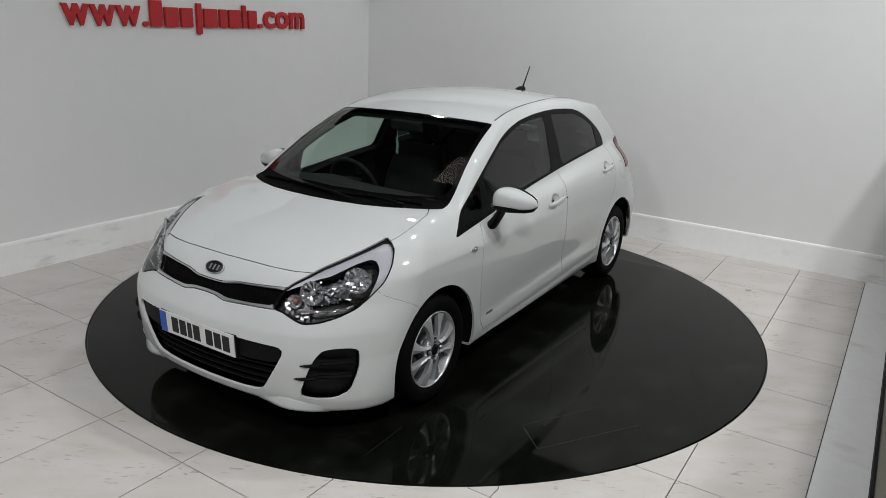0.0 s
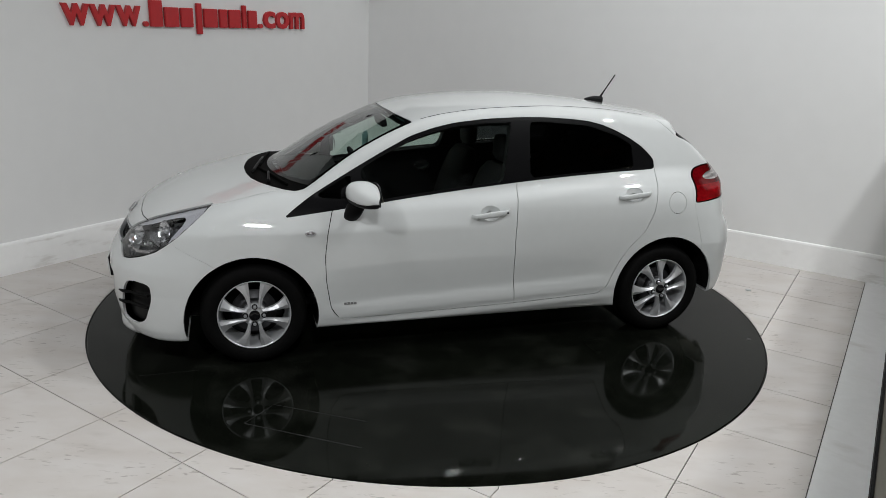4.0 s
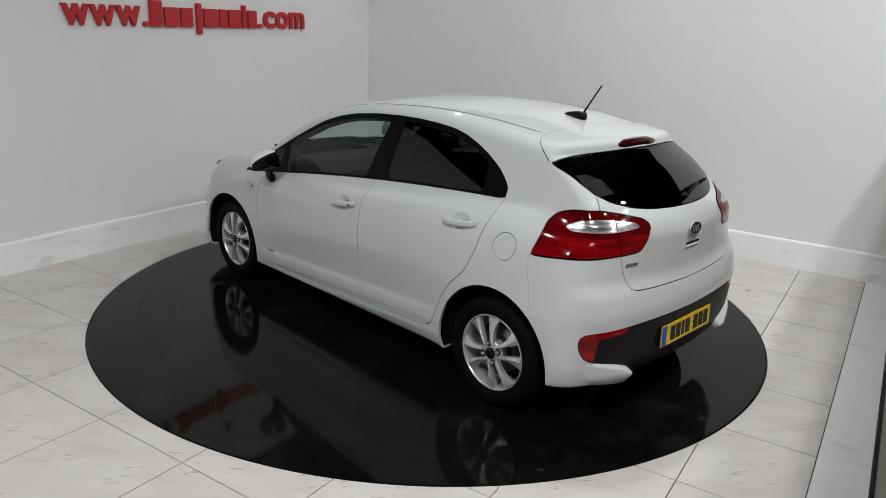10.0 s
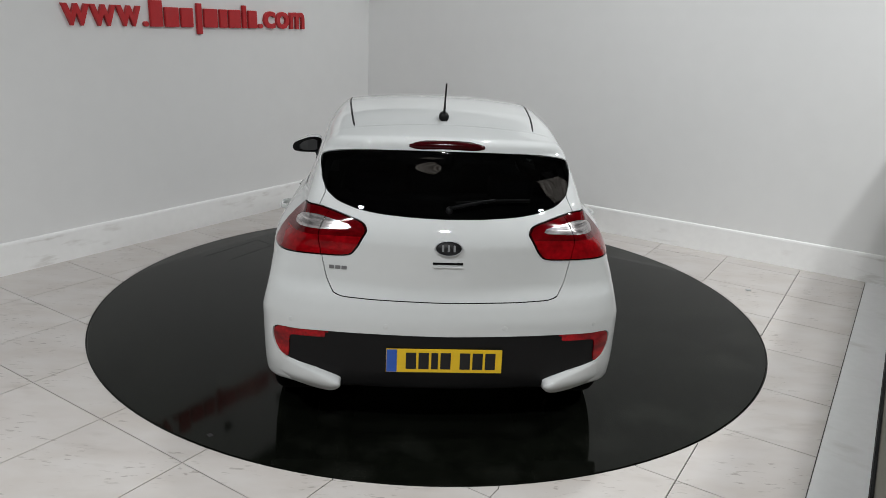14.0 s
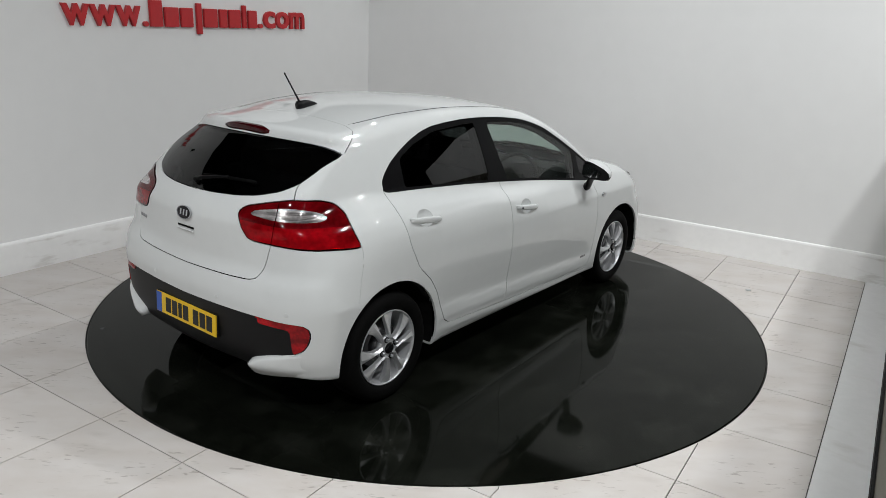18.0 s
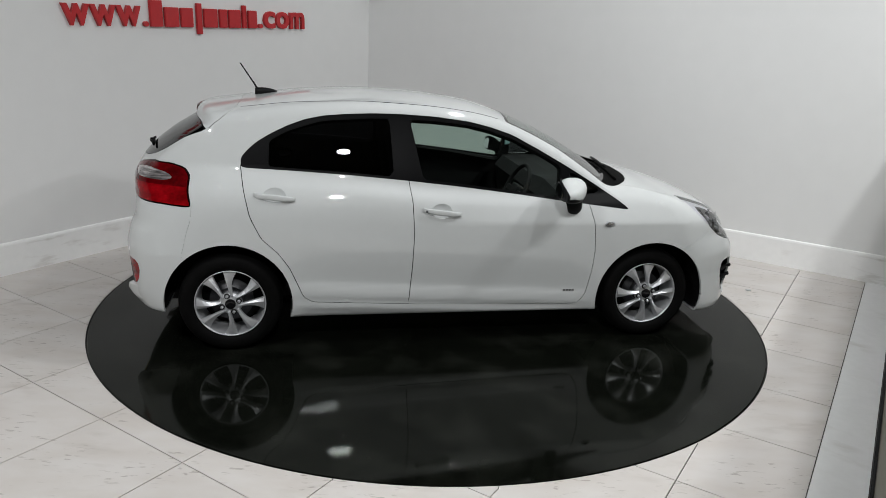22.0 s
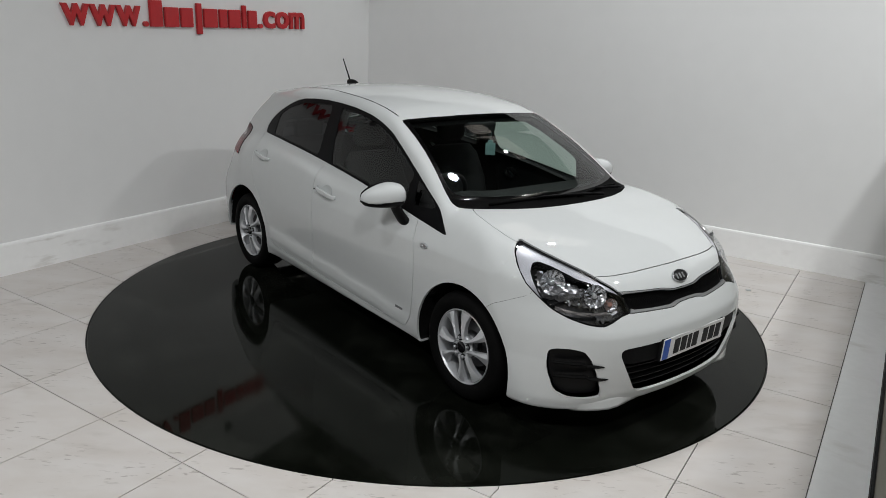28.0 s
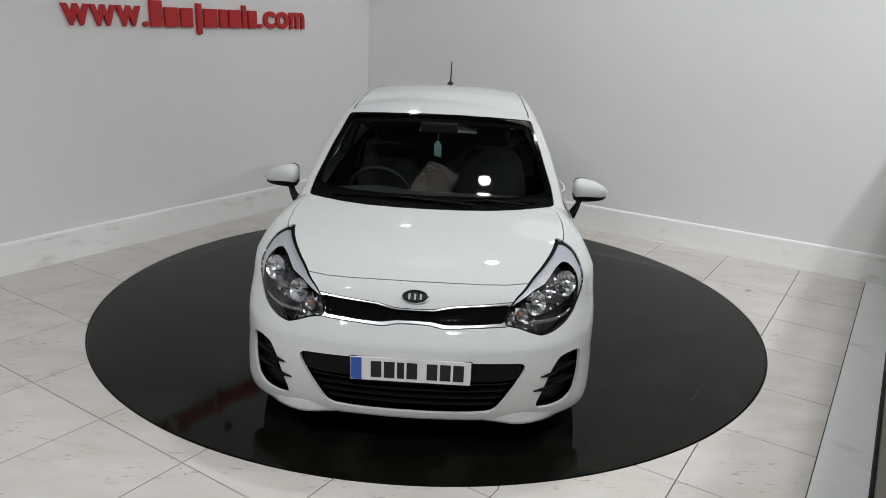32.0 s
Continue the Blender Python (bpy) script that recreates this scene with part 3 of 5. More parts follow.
flank = lambda v: (np.abs(v[:, 1]) > 0.36) & (v[:, 0] > -1.34) & (v[:, 0] < 1.16)
left_only = lambda v: v[:, 1] > 0.5
low_side = lambda v: np.abs(v[:, 1]) > 0.45
nose_end = lambda v: v[:, 0] > 1.38
tail_end = lambda v: v[:, 0] < -1.36

# wheel openings
skin.carve("wheel_opening", circle_field(-1.318, 0.298, 0.357), lambda v: low_side(v) & (v[:, 0] < 0), gap=0)
skin.carve("wheel_opening", circle_field(1.268, 0.278, 0.362), lambda v: low_side(v) & (v[:, 0] > 0), gap=0)

# side windows
DLO = [(-1.237, 1.066), (-1.236, 1.12), (-1.202, 1.161), (-1.149, 1.206), (-1.07, 1.254), (-0.975, 1.299), (-0.879, 1.334), (-0.782, 1.355), (-0.653, 1.367),
       (-0.489, 1.374), (-0.323, 1.373), (-0.122, 1.363), (0.082, 1.340), (0.218, 1.310), (0.355, 1.266), (0.527, 1.180), (0.706, 1.083), (0.878, 0.983),
       (1.012, 0.900), (1.078, 0.852), (1.070, 0.845), (0.943, 0.860), (0.823, 0.874), (0.631, 0.896), (0.351, 0.933), (0.009, 0.974), (-0.324, 1.008), (-0.651, 1.036), (-0.972, 1.056)]
skin.carve("window_surround", view_field("side", DLO, 1, 0.12), flank, gap=0)
skin.carve("rear_side_glass", view_field("side", [(-1.085, 1.075), (-1.078, 1.215), (-0.974, 1.270), (-0.782, 1.328), (-0.489, 1.347), (-0.392, 1.347), (-0.372, 1.026), (-0.651, 1.050), (-0.972, 1.069)], 1, 0.1),
           flank, ("window_surround",), 0.003)
skin.carve("front_side_glass", view_field("side", [(-0.272, 1.343), (-0.123, 1.338), (0.080, 1.318), (0.22, 1.286), (0.354, 1.243), (0.562, 1.142), (0.652, 1.088), (0.636, 0.912), (0.352, 0.948), (0.010, 0.988), (-0.198, 1.009)], 1, 0.08),
           flank, ("window_surround",), 0.003)
skin.carve("quarter_glass", view_field("side", [(0.705, 1.052), (0.735, 1.052), (0.885, 0.963), (0.895, 0.948), (0.87, 0.935), (0.72, 0.928)], 1, 0.15), flank, ("window_surround",), 0.003)

# headlights and tail lamps
HEADLAMP = [(-0.556, 0.893), (-0.545, 0.868), (-0.563, 0.815), (-0.607, 0.750), (-0.674, 0.694), (-0.736, 0.652), (-0.815, 0.622), (-0.906, 0.598), (-0.975, 0.590), (-1.012, 0.603),
            (-1.060, 0.626), (-1.108, 0.636), (-1.065, 0.700), (-1.010, 0.741), (-0.890, 0.796), (-0.754, 0.841), (-0.632, 0.879), (-0.574, 0.897)]
skin.carve("headlamp_edge", view_field("front_corner", HEADLAMP, 1, 0.15), nose_end, gap=0.005)
skin.carve("headlamp_lens", view_field("front_corner", [((u + 0.81) * 0.978 - 0.81, (z - 0.735) * 0.960 + 0.735) for u, z in HEADLAMP], 1, 0.15), nose_end, ("headlamp_edge",), 0)
LAMP_INNER = [(-0.622, 0.803), (-0.632, 0.834), (-0.662, 0.840), (-0.725, 0.825), (-0.790, 0.803), (-0.850, 0.781), (-0.920, 0.764), (-0.99, 0.735), (-1.07, 0.70), (-1.14, 0.64), (-1.14, 0.55), (-0.85, 0.55),
              (-0.74, 0.62), (-0.695, 0.67), (-0.668, 0.710), (-0.645, 0.750)]
skin.carve("headlamp_wing", lambda v: -view_field("front_corner", LAMP_INNER, 1, 0.12)(v), nose_end, ("headlamp_lens",), 0)
TAILLAMP = [(-0.490, 0.864), (-0.536, 0.950), (-0.574, 1.018), (-0.625, 1.060), (-0.696, 1.082), (-0.798, 1.085), (-0.910, 1.068), (-1.029, 1.042), (-1.064, 1.010), (-1.046, 0.945),
            (-1.018, 0.902), (-0.985, 0.893), (-0.910, 0.890), (-0.768, 0.884), (-0.645, 0.876), (-0.549, 0.866)]
skin.carve("tail_lamp", view_field("rear_corner", TAILLAMP, 1, 0.15), tail_end, gap=0.005)
skin.carve("reversing_lens", view_field("rear_corner", [(-0.647, 1.007), (-0.720, 1.040), (-0.836, 1.051), (-0.985, 1.030), (-1.009, 1.010), (-0.901, 1.000), (-0.768, 0.992), (-0.671, 0.988)], 2, 0.2),
           tail_end, ("tail_lamp",), 0)
skin.carve("hatch_lamp", lambda v: (np.abs(v[:, 1]) + v[:, 0]) * 0.70711 + 0.885 - (v[:, 2] - 0.98) * 0.19, tail_end, ("tail_lamp",), 0.004)
skin.carve("tail_lower", lambda v: v[:, 2] - 0.968 + (np.abs(v[:, 1]) + v[:, 0] + 1.0) * 0.03, tail_end, ("tail_lamp",), 0)
skin.carve("hatch_lower", lambda v: v[:, 2] - 0.968 + (np.abs(v[:, 1]) + v[:, 0] + 1.0) * 0.03, tail_end, ("hatch_lamp",), 0)
skin.carve("hatch_reversing_lens", lambda v: (np.abs(v[:, 1]) + v[:, 0]) * 0.70711 + 0.885 - (v[:, 2] - 0.98) * 0.19, tail_end, ("reversing_lens",), 0.004)

lamp_edge = view_field("rear_corner", TAILLAMP, 1, 0.15)
skin.carve("tail_rim", lambda v: -0.0055 - lamp_edge(v), tail_end, ("tail_lamp", "tail_lower"), 0)
skin.carve("hatch_rim", lambda v: -0.0055 - lamp_edge(v), tail_end, ("hatch_lamp", "hatch_lower"), 0)

# windscreen and rear window
WIND = [(0.385, 0.0), (0.375, 0.25), (0.352, 0.42), (0.325, 0.555), (0.34, 0.568), (0.520, 0.592), (0.732, 0.632), (0.88, 0.666), (0.955, 0.676), (1.015, 0.672), (1.065, 0.642), (1.125, 0.575),
        (1.192, 0.455), (1.238, 0.315), (1.262, 0.16), (1.270, 0.0), (1.270, -0.01), (0.385, -0.01)]
skin.carve("windscreen_surround", view_field("plan", WIND, 1, 0.1), lambda v: (v[:, 2] > 0.88) & (v[:, 0] > 0), gap=0.004)
skin.carve("windscreen", view_field("plan", [(0.40, 0.0), (0.392, 0.25), (0.368, 0.42), (0.35, 0.535), (0.52, 0.570), (0.732, 0.610), (0.87, 0.640), (0.92, 0.630), (0.962, 0.58), (1.03, 0.42), (1.075, 0.25), (1.10, 0.0), (1.10, -0.01), (0.40, -0.01)], 1, 0.08),
           lambda v: (v[:, 2] > 0.88) & (v[:, 0] > 0), ("windscreen_surround",), 0)
skin.carve("scuttle", lambda v: 1.128 - 0.43 * v[:, 1] ** 2 - v[:, 0], lambda v: (v[:, 2] > 0.88) & (v[:, 0] > 0), ("windscreen_surround",), 0)
REARWIN = [(0, 1.312), (0.161, 1.311), (0.371, 1.304), (0.478, 1.296), (0.560, 1.284), (0.592, 1.270), (0.597, 1.254), (0.588, 1.228), (0.572, 1.185), (0.546, 1.143), (0.494, 1.111), (0.401, 1.087), (0.299, 1.076), (0.150, 1.070), (0.0, 1.068), (-0.02, 1.068), (-0.02, 1.312)]
skin.carve("rear_window", view_field("end", REARWIN, 1, 0.15), lambda v: v[:, 0] < -1.3, gap=0.004)

# bonnet, roof strips, spoiler, hatch
skin.carve("bonnet", view_field("plan", [(1.873, -0.01), (1.873, 0.0), (1.868, 0.15), (1.858, 0.29), (1.838, 0.41), (1.800, 0.525), (1.786, 0.55), (1.70, 0.60), (1.525, 0.665), (1.42, 0.690), (1.278, 0.692), (1.160, 0.676), (1.085, 0.640), (1.05, 0.60), (0.9, 0.3), (0.9, -0.01)], 1, 0.12),
           lambda v: (v[:, 2] > 0.74) & (v[:, 0] > 0.9), gap=0.0045)
skin.carve("spoiler", view_field("plan", [(-1.262, -0.01), (-1.262, 0.0), (-1.262, 0.2), (-1.268, 0.37), (-1.270, 0.45), (-1.295, 0.53), (-1.345, 0.575), (-1.425, 0.60), (-1.6, 0.66), (-1.75, 0.4), (-1.75, -0.01)], 1, 0.12),
           lambda v: (v[:, 0] < -1.2) & (v[:, 2] > 1.262), gap=0.003)
skin.carve("hatch", view_field("end", [(-0.01, 0.705), (0.0, 0.705), (0.31, 0.709), (0.455, 0.716), (0.50, 0.729), (0.530, 0.785), (0.553, 0.886), (0.565, 0.98), (0.577, 1.08), (0.548, 1.142), (0.58, 1.2), (0.585, 1.28), (-0.01, 1.32)], 1, 0.12),
           lambda v: v[:, 0] < -1.38, gap=0.0045)

# front openings
skin.carve("grille_frame", view_field("end", [(-0.01, 0.691), (0.0, 0.691), (0.084, 0.692), (0.158, 0.706), (0.269, 0.712), (0.400, 0.720), (0.480, 0.726), (0.462, 0.680), (0.432, 0.632), (0.266, 0.627), (0.132, 0.621), (0.071, 0.633), (0.0, 0.635), (-0.01, 0.635)], 1, 0.12), nose_end, gap=0.003)
skin.carve("grille", view_field("end", [(-0.01, 0.685), (0.0, 0.685), (0.090, 0.686), (0.168, 0.701), (0.269, 0.706), (0.428, 0.713), (0.400, 0.644), (0.266, 0.637), (0.140, 0.634), (0.080, 0.644), (0.0, 0.646), (-0.01, 0.646)], 1, 0.12), nose_end, ("grille_frame",), 0)
skin.carve("lower_intake", view_field("end", [(-0.01, 0.495), (0.0, 0.495), (0.262, 0.491), (0.408, 0.487), (0.480, 0.484), (0.500, 0.468), (0.492, 0.440), (0.457, 0.375), (0.407, 0.295), (0.380, 0.255), (0.344, 0.238), (0.256, 0.233), (0.0, 0.233), (-0.01, 0.233)], 1, 0.15), nose_end, gap=0)
skin.carve("fog_recess", view_field("end", [(0.762, 0.470), (0.745, 0.485), (0.700, 0.490), (0.654, 0.482), (0.628, 0.445), (0.606, 0.395), (0.580, 0.320), (0.560, 0.268), (0.562, 0.243), (0.620, 0.236), (0.692, 0.242), (0.742, 0.275), (0.764, 0.374)], 1, 0.18), nose_end, gap=0)

# bumpers
skin.carve("front_bumper", view_field("side", [(1.45, 0.0), (1.45, 0.585), (1.50, 0.622), (1.66, 0.700), (1.72, 0.86), (2.3, 1.0), (2.3, 0.0)], 0), lambda v: v[:, 0] > 1.3, gap=0.0014)
skin.carve("valance", view_field("end", [(-0.01, 0.552), (0.0, 0.552), (0.31, 0.556), (0.54, 0.558), (0.750, 0.549), (0.775, 0.535), (0.782, 0.50), (0.771, 0.455), (0.749, 0.418), (0.70, 0.392), (0.567, 0.368), (0.529, 0.325), (0.483, 0.278), (0.46, 0.1), (-0.01, 0.1)], 1, 0.12),
           lambda v: v[:, 0] < -1.55, gap=0.003)
skin.carve("reflector", view_field("end", [(0.525, 0.558), (0.745, 0.549), (0.772, 0.532), (0.778, 0.50), (0.767, 0.455), (0.746, 0.421), (0.705, 0.398), (0.700, 0.50), (0.69, 0.520), (0.60, 0.524), (0.53, 0.526)], 1, 0.15),
           lambda v: v[:, 0] < -1.55, ("valance",), 0)
skin.carve("rear_bumper", view_field("side", [(-1.60, 0.1), (-1.56, 0.60), (-1.53, 0.72), (-1.503, 0.80), (-1.498, 0.88), (-2.2, 0.90), (-2.2, 0.1)], 0), lambda v: v[:, 0] < -1.4, gap=0.0014)

# doors
skin.carve("front_door", view_field("side", [(-0.290, 1.10), (-0.285, 1.008), (-0.267, 0.883), (-0.258, 0.688), (-0.265, 0.477), (-0.2815, 0.280), (-0.282, 0.270), (-0.270, 0.2697), (0.207, 0.256), (0.72, 0.243), (0.790, 0.250), (0.835, 0.315), (0.862, 0.476), (0.868, 0.624), (0.852, 0.764), (0.823, 0.875), (0.79, 0.93)], 1, 0.12), flank, gap=0.0044)
skin.carve("rear_door", view_field("side", [(-1.20, 1.10), (-1.237, 1.085), (-1.237, 1.069), (-1.219, 0.963), (-1.186, 0.813), (-1.127, 0.690), (-1.035, 0.604), (-0.974, 0.514), (-0.928, 0.406), (-0.897, 0.333), (-0.845, 0.300), (-0.583, 0.286), (-0.288, 0.2715), (-0.2755, 0.271), (-0.2750, 0.281),
                                            (-0.2585, 0.477), (-0.2515, 0.688), (-0.2605, 0.883), (-0.2785, 1.008), (-0.284, 1.12)], 1, 0.1), flank, gap=0.0044)
skin.carve("fuel_flap", circle_field(-1.358, 0.871, 0.066), lambda v: left_only(v) & (v[:, 0] < -1.2), gap=0.003)

# hollows behind the door handles
for hx, hz in ((-0.097, 0.842), (-1.049, 0.928)):
    skin.carve("handle_dish", lambda v: np.hypot((v[:, 0] - hx) / 0.062, (v[:, 2] - hz) / 0.043) * 0.05 - 0.05, flank, ("front_door", "rear_door"), 0)

SV = np.array(skin.v)
for _ in range(2):
    g = hull_grad(SV)
    SV = SV - np.clip((hull(*SV.T) / np.maximum((g * g).sum(1), 0.05))[:, None] * g, -0.003, 0.003)
SN = hull_grad(SV)
SN /= np.maximum(np.linalg.norm(SN, axis=1), 1e-6)[:, None]
TAGS = np.array(skin.tag)


def panel(name, tag, mat, parent, side=0, lift=0.0, rim=0.014, label="", keep=None):
    """One panel of the hull as a mesh: its skin, and a rim that goes inwards from its edge."""
    want = set([tag] if isinstance(tag, str) else tag)
    faces = [f for f, t in zip(skin.f, skin.tag) if t in want]
    if side:
        faces = [f for f in faces if SV[f][:, 1].mean() * side > 0]
    if keep:
        faces = [f for f in faces if keep(SV[f].mean(0))]
    used = sorted({i for f in faces for i in f})
    at = {k: i for i, k in enumerate(used)}
    v = (SV[used] + SN[used] * lift).tolist()
    n = SN[used].tolist()
    out = [[at[i] for i in f] for f in faces]
    if rim:
        edges = {}
        for f in faces:
            for a, b in zip(f, f[1:] + f[:1]):
                edges[(a, b)] = 1
        bound = [(a, b) for a, b in edges if (b, a) not in edges]
        far = {}
        for a, b in bound:
            for k in (a, b):
                if k not in far:
                    far[k] = len(v)
                    p = SV[k] + SN[k] * lift
                    v.append(p.tolist()), v.append((SV[k] + SN[k] * (lift - rim)).tolist())
                    n.append(SN[k].tolist()), n.append(SN[k].tolist())
            e = SV[b] - SV[a]
            side_n = np.cross(e, SN[a])
            side_n = side_n / max(np.linalg.norm(side_n), 1e-9)
            out.append([far[b], far[a], far[a] + 1, far[b] + 1])
            for k in (far[a], far[a] + 1, far[b], far[b] + 1):
                n[k] = side_n.tolist()
    me = bpy.data.meshes.new(name)
    me.from_pydata(v, [], out)
    me.polygons.foreach_set("use_smooth", [True] * len(me.polygons))
    me.materials.append(mat)
    me.normals_split_custom_set_from_vertices(n)
    ob = new(name, me)
    ob.parent = parent
    if label:
        ob["label"] = label
    return ob


def crumple(ob, amount):
    """Turns a smooth panel into small flat facets that glitter."""
    shake = random.Random(3)
    for v in ob.data.vertices:
        v.co += Vector((shake.uniform(-1, 1), shake.uniform(-1, 1), shake.uniform(-1, 1))) * amount
    ob.data.normals_split_custom_set([(0, 0, 0)] * len(ob.data.loops))
    ob.data.polygons.foreach_set("use_smooth", [False] * len(ob.data.polygons))
    return ob


car = tagged(new("car"), "white five-door hatchback car with alloy wheels and dark windows", "car")
body = panel("body_shell", "body", PAINT, car)
# a black strip sunk into the panel gaps, for the shade in them
panel("seam", "gap", SEAL, car, lift=-0.009, rim=0, label="dark gaps between the panels")
panel("bonnet", "bonnet", PAINT, car)
front_bumper = panel("front_bumper", "front_bumper", PAINT, car)
rear_bumper = panel("rear_bumper", "rear_bumper", PAINT, car)
hatch = panel("tailgate", "hatch", PAINT, car)
spoiler = panel("spoiler", "spoiler", PAINT, car, rim=0.02)
panel("valance", "valance", BLACK, rear_bumper, lift=-0.006, label="black textured plastic lower rear bumper")
panel("windscreen_surround", "windscreen_surround", FRIT, car, label="black windscreen edge")
panel("scuttle_panel", "scuttle", SCUTTLE, car, label="black plastic scuttle under the windscreen")
panel("windscreen", "windscreen", GLASS_CLEAR, car, rim=0, label="clear laminated windscreen").visible_shadow = False
panel("rear_window", "rear_window", GLASS_DARK, hatch, rim=0.006, label="dark privacy glass").visible_shadow = False
doors = {}
for side, word in ((1, "nearside"), (-1, "offside")):
    fd = panel("front_door", "front_door", PAINT, car, side)
    rd = panel("rear_door", "rear_door", PAINT, car, side)
    doors[side] = (fd, rd)
    panel("window_surround", "window_surround", TRIM, car, side, lift=-0.003, rim=0.030, label="satin black window frames and pillar")
    panel("side_window", "front_side_glass", GLASS_CLEAR, fd, side, lift=-0.006, rim=0).visible_shadow = False
    panel("side_window", "rear_side_glass", GLASS_DARK, rd, side, lift=-0.006, rim=0, label="dark privacy glass").visible_shadow = False
    panel("quarter_window", "quarter_glass", GLASS_DARK, car, side, lift=-0.005, rim=0).visible_shadow = False
    lamp = panel("headlamp", "headlamp_edge", GLOSS, car, side, lift=-0.003, label="clear headlamp with dark bezel and chrome reflectors")
    panel("headlamp_bowl", "headlamp_lens", BEZEL, lamp, side, lift=-0.070, rim=0, label="dark headlamp housing")
    panel("reflector_wing", "headlamp_wing", WING, lamp, side, lift=-0.012, rim=0, label="pale wing of the headlamp")
    panel("lens", ("headlamp_lens", "headlamp_wing"), LENS, lamp, side, lift=0.0, rim=0.0).visible_shadow = False
    tl = panel("tail_lamp", "tail_lamp", DARK_RED, car, side, lift=0.004, rim=0.02, label="dark red tail lamp with a clear reversing lens")
    panel("lamp_rim", "tail_rim", LAMP_RIM, tl, side, lift=0.004, rim=0.02, label="blackish red rim of the lamp")
    panel("brake_lens", "tail_lower", RED_LENS, tl, side, lift=0.004, rim=0.02, label="brighter red lower lens")
    panel("reversing_lens", "reversing_lens", CLEAR_LENS, tl, side, lift=0.003, rim=0)
    tl2 = panel("hatch_lamp", "hatch_lamp", DARK_RED, hatch, side, lift=0.004, rim=0.02, label="inner half of the dark red tail lamp")
    panel("lamp_rim", "hatch_rim", LAMP_RIM, hatch, side, lift=0.004, rim=0.02, label="blackish red rim of the lamp")
    panel("brake_lens", "hatch_lower", RED_LENS, hatch, side, lift=0.004, rim=0.02, label="brighter red lower lens")
    panel("reversing_lens", "hatch_reversing_lens", CLEAR_LENS, hatch, side, lift=0.003, rim=0)
    panel("reflector", "reflector", RED_MID, rear_bumper, side, lift=-0.002, label="red bumper reflector")
    panel("fog_recess", "fog_recess", BLACK, front_bumper, side, lift=-0.045, rim=-0.0325, label="black recess in the bumper")
panel("fuel_flap", "fuel_flap", PAINT, car, 1)
panel("grille_frame", "grille_frame", CHROME, front_bumper, lift=0.003, rim=0.02, label="satin chrome grille frame")
panel("grille", "grille", MESH_BLACK, front_bumper, lift=-0.019, rim=-0.002, label="black honeycomb grille")
panel("lower_intake", "lower_intake", BLACK, front_bumper, lift=-0.05, rim=-0.0365, label="black lower air intake")
panel("cabin_lining", ("body", "window_surround", "front_door", "rear_door", "hatch", "bonnet", "spoiler"), CABIN, car, lift=-0.035, rim=0.03, label="dark cabin lining", keep=lambda c: c[0] < 1.0 and c[2] > 0.5 and c[0] > -1.85)


# ---- parts set on the hull ----
def on_hull(p, lift=0.0):
    """The nearest place on the hull, lifted along the normal; and that normal."""
    p = np.array(p, float)
    step = np.vstack([np.zeros(3), np.eye(3) * 1e-3])
    for _ in range(7):
        f = hull(*(p + step).T)
        g = (f[1:] - f[0]) / 1e-3
        p = p - np.clip(f[0] / max(g @ g, 0.05) * g, -0.05, 0.05)
    n = Vector(g).normalized()
    return Vector(p) + n * lift, n


def roof_strip(side):
    """A rubber strip that lies in the roof's joint."""
    bm = bmesh.new()
    rows = []
    for x in np.linspace(0.306, -1.250, 60):
        y = float(curve(np.array([x]), [(-1.252, 0.455), (-1.0, 0.4785), (-0.64, 0.5055), (-0.30, 0.5255), (0.06, 0.5435), (0.31, 0.566)])[0])
        half = 0.0110 * min(1.0, (x + 1.262) / 0.05)
        a, n = on_hull((x, (y - half) * side, 1.42), -0.0015)
        b, n = on_hull((x, (y + half) * side, 1.42), -0.0015)
        mid_p = (a + b) / 2 + n * 0.0028
        rows.append([a, mid_p, b, b - n * 0.006, a - n * 0.006])
    add_tube(bm, rows)
    return part("roof_strip", bm, BLACK, car, "black rubber roof strip", smooth=False)


def flank_at(x, z, side, lift=0.0):
    """The place on the flank at x, z."""
    ys = np.linspace(0.4, 0.95, 500)
    f = hull(np.full(500, x), ys, np.full(500, z))
    y = ys[np.argmax(f > 0)]
    return on_hull((x, y * side, z), lift)


def facing(p, n, up=(0, 0, 1)):
    """A pose at p whose local -y looks out along n and z points up."""
    y = -Vector(n).normalized()
    x = y.cross(Vector(up)).normalized()
    z = x.cross(y).normalized()
    return Matrix(((x.x, y.x, z.x, p[0]), (x.y, y.y, z.y, p[1]), (x.z, y.z, z.z, p[2]), (0, 0, 0, 1)))


def ring_body(bm, stations, n=20, m=None, power=2.5):
    """A rounded body along x from (x, cy, cz, half y, half z) stations."""
    rings = []
    for x, cy, cz, hy, hz in stations:
        ring = []
        for i in range(n):
            a = 2 * math.pi * i / n
            c, s = math.cos(a), math.sin(a)
            ring.append((x, cy + hy * math.copysign(abs(c) ** (2 / power), c), cz + hz * math.copysign(abs(s) ** (2 / power), s)))
        rings.append(ring)
    add_tube(bm, rings, m)


for side in (1, -1):
    roof_strip(side)


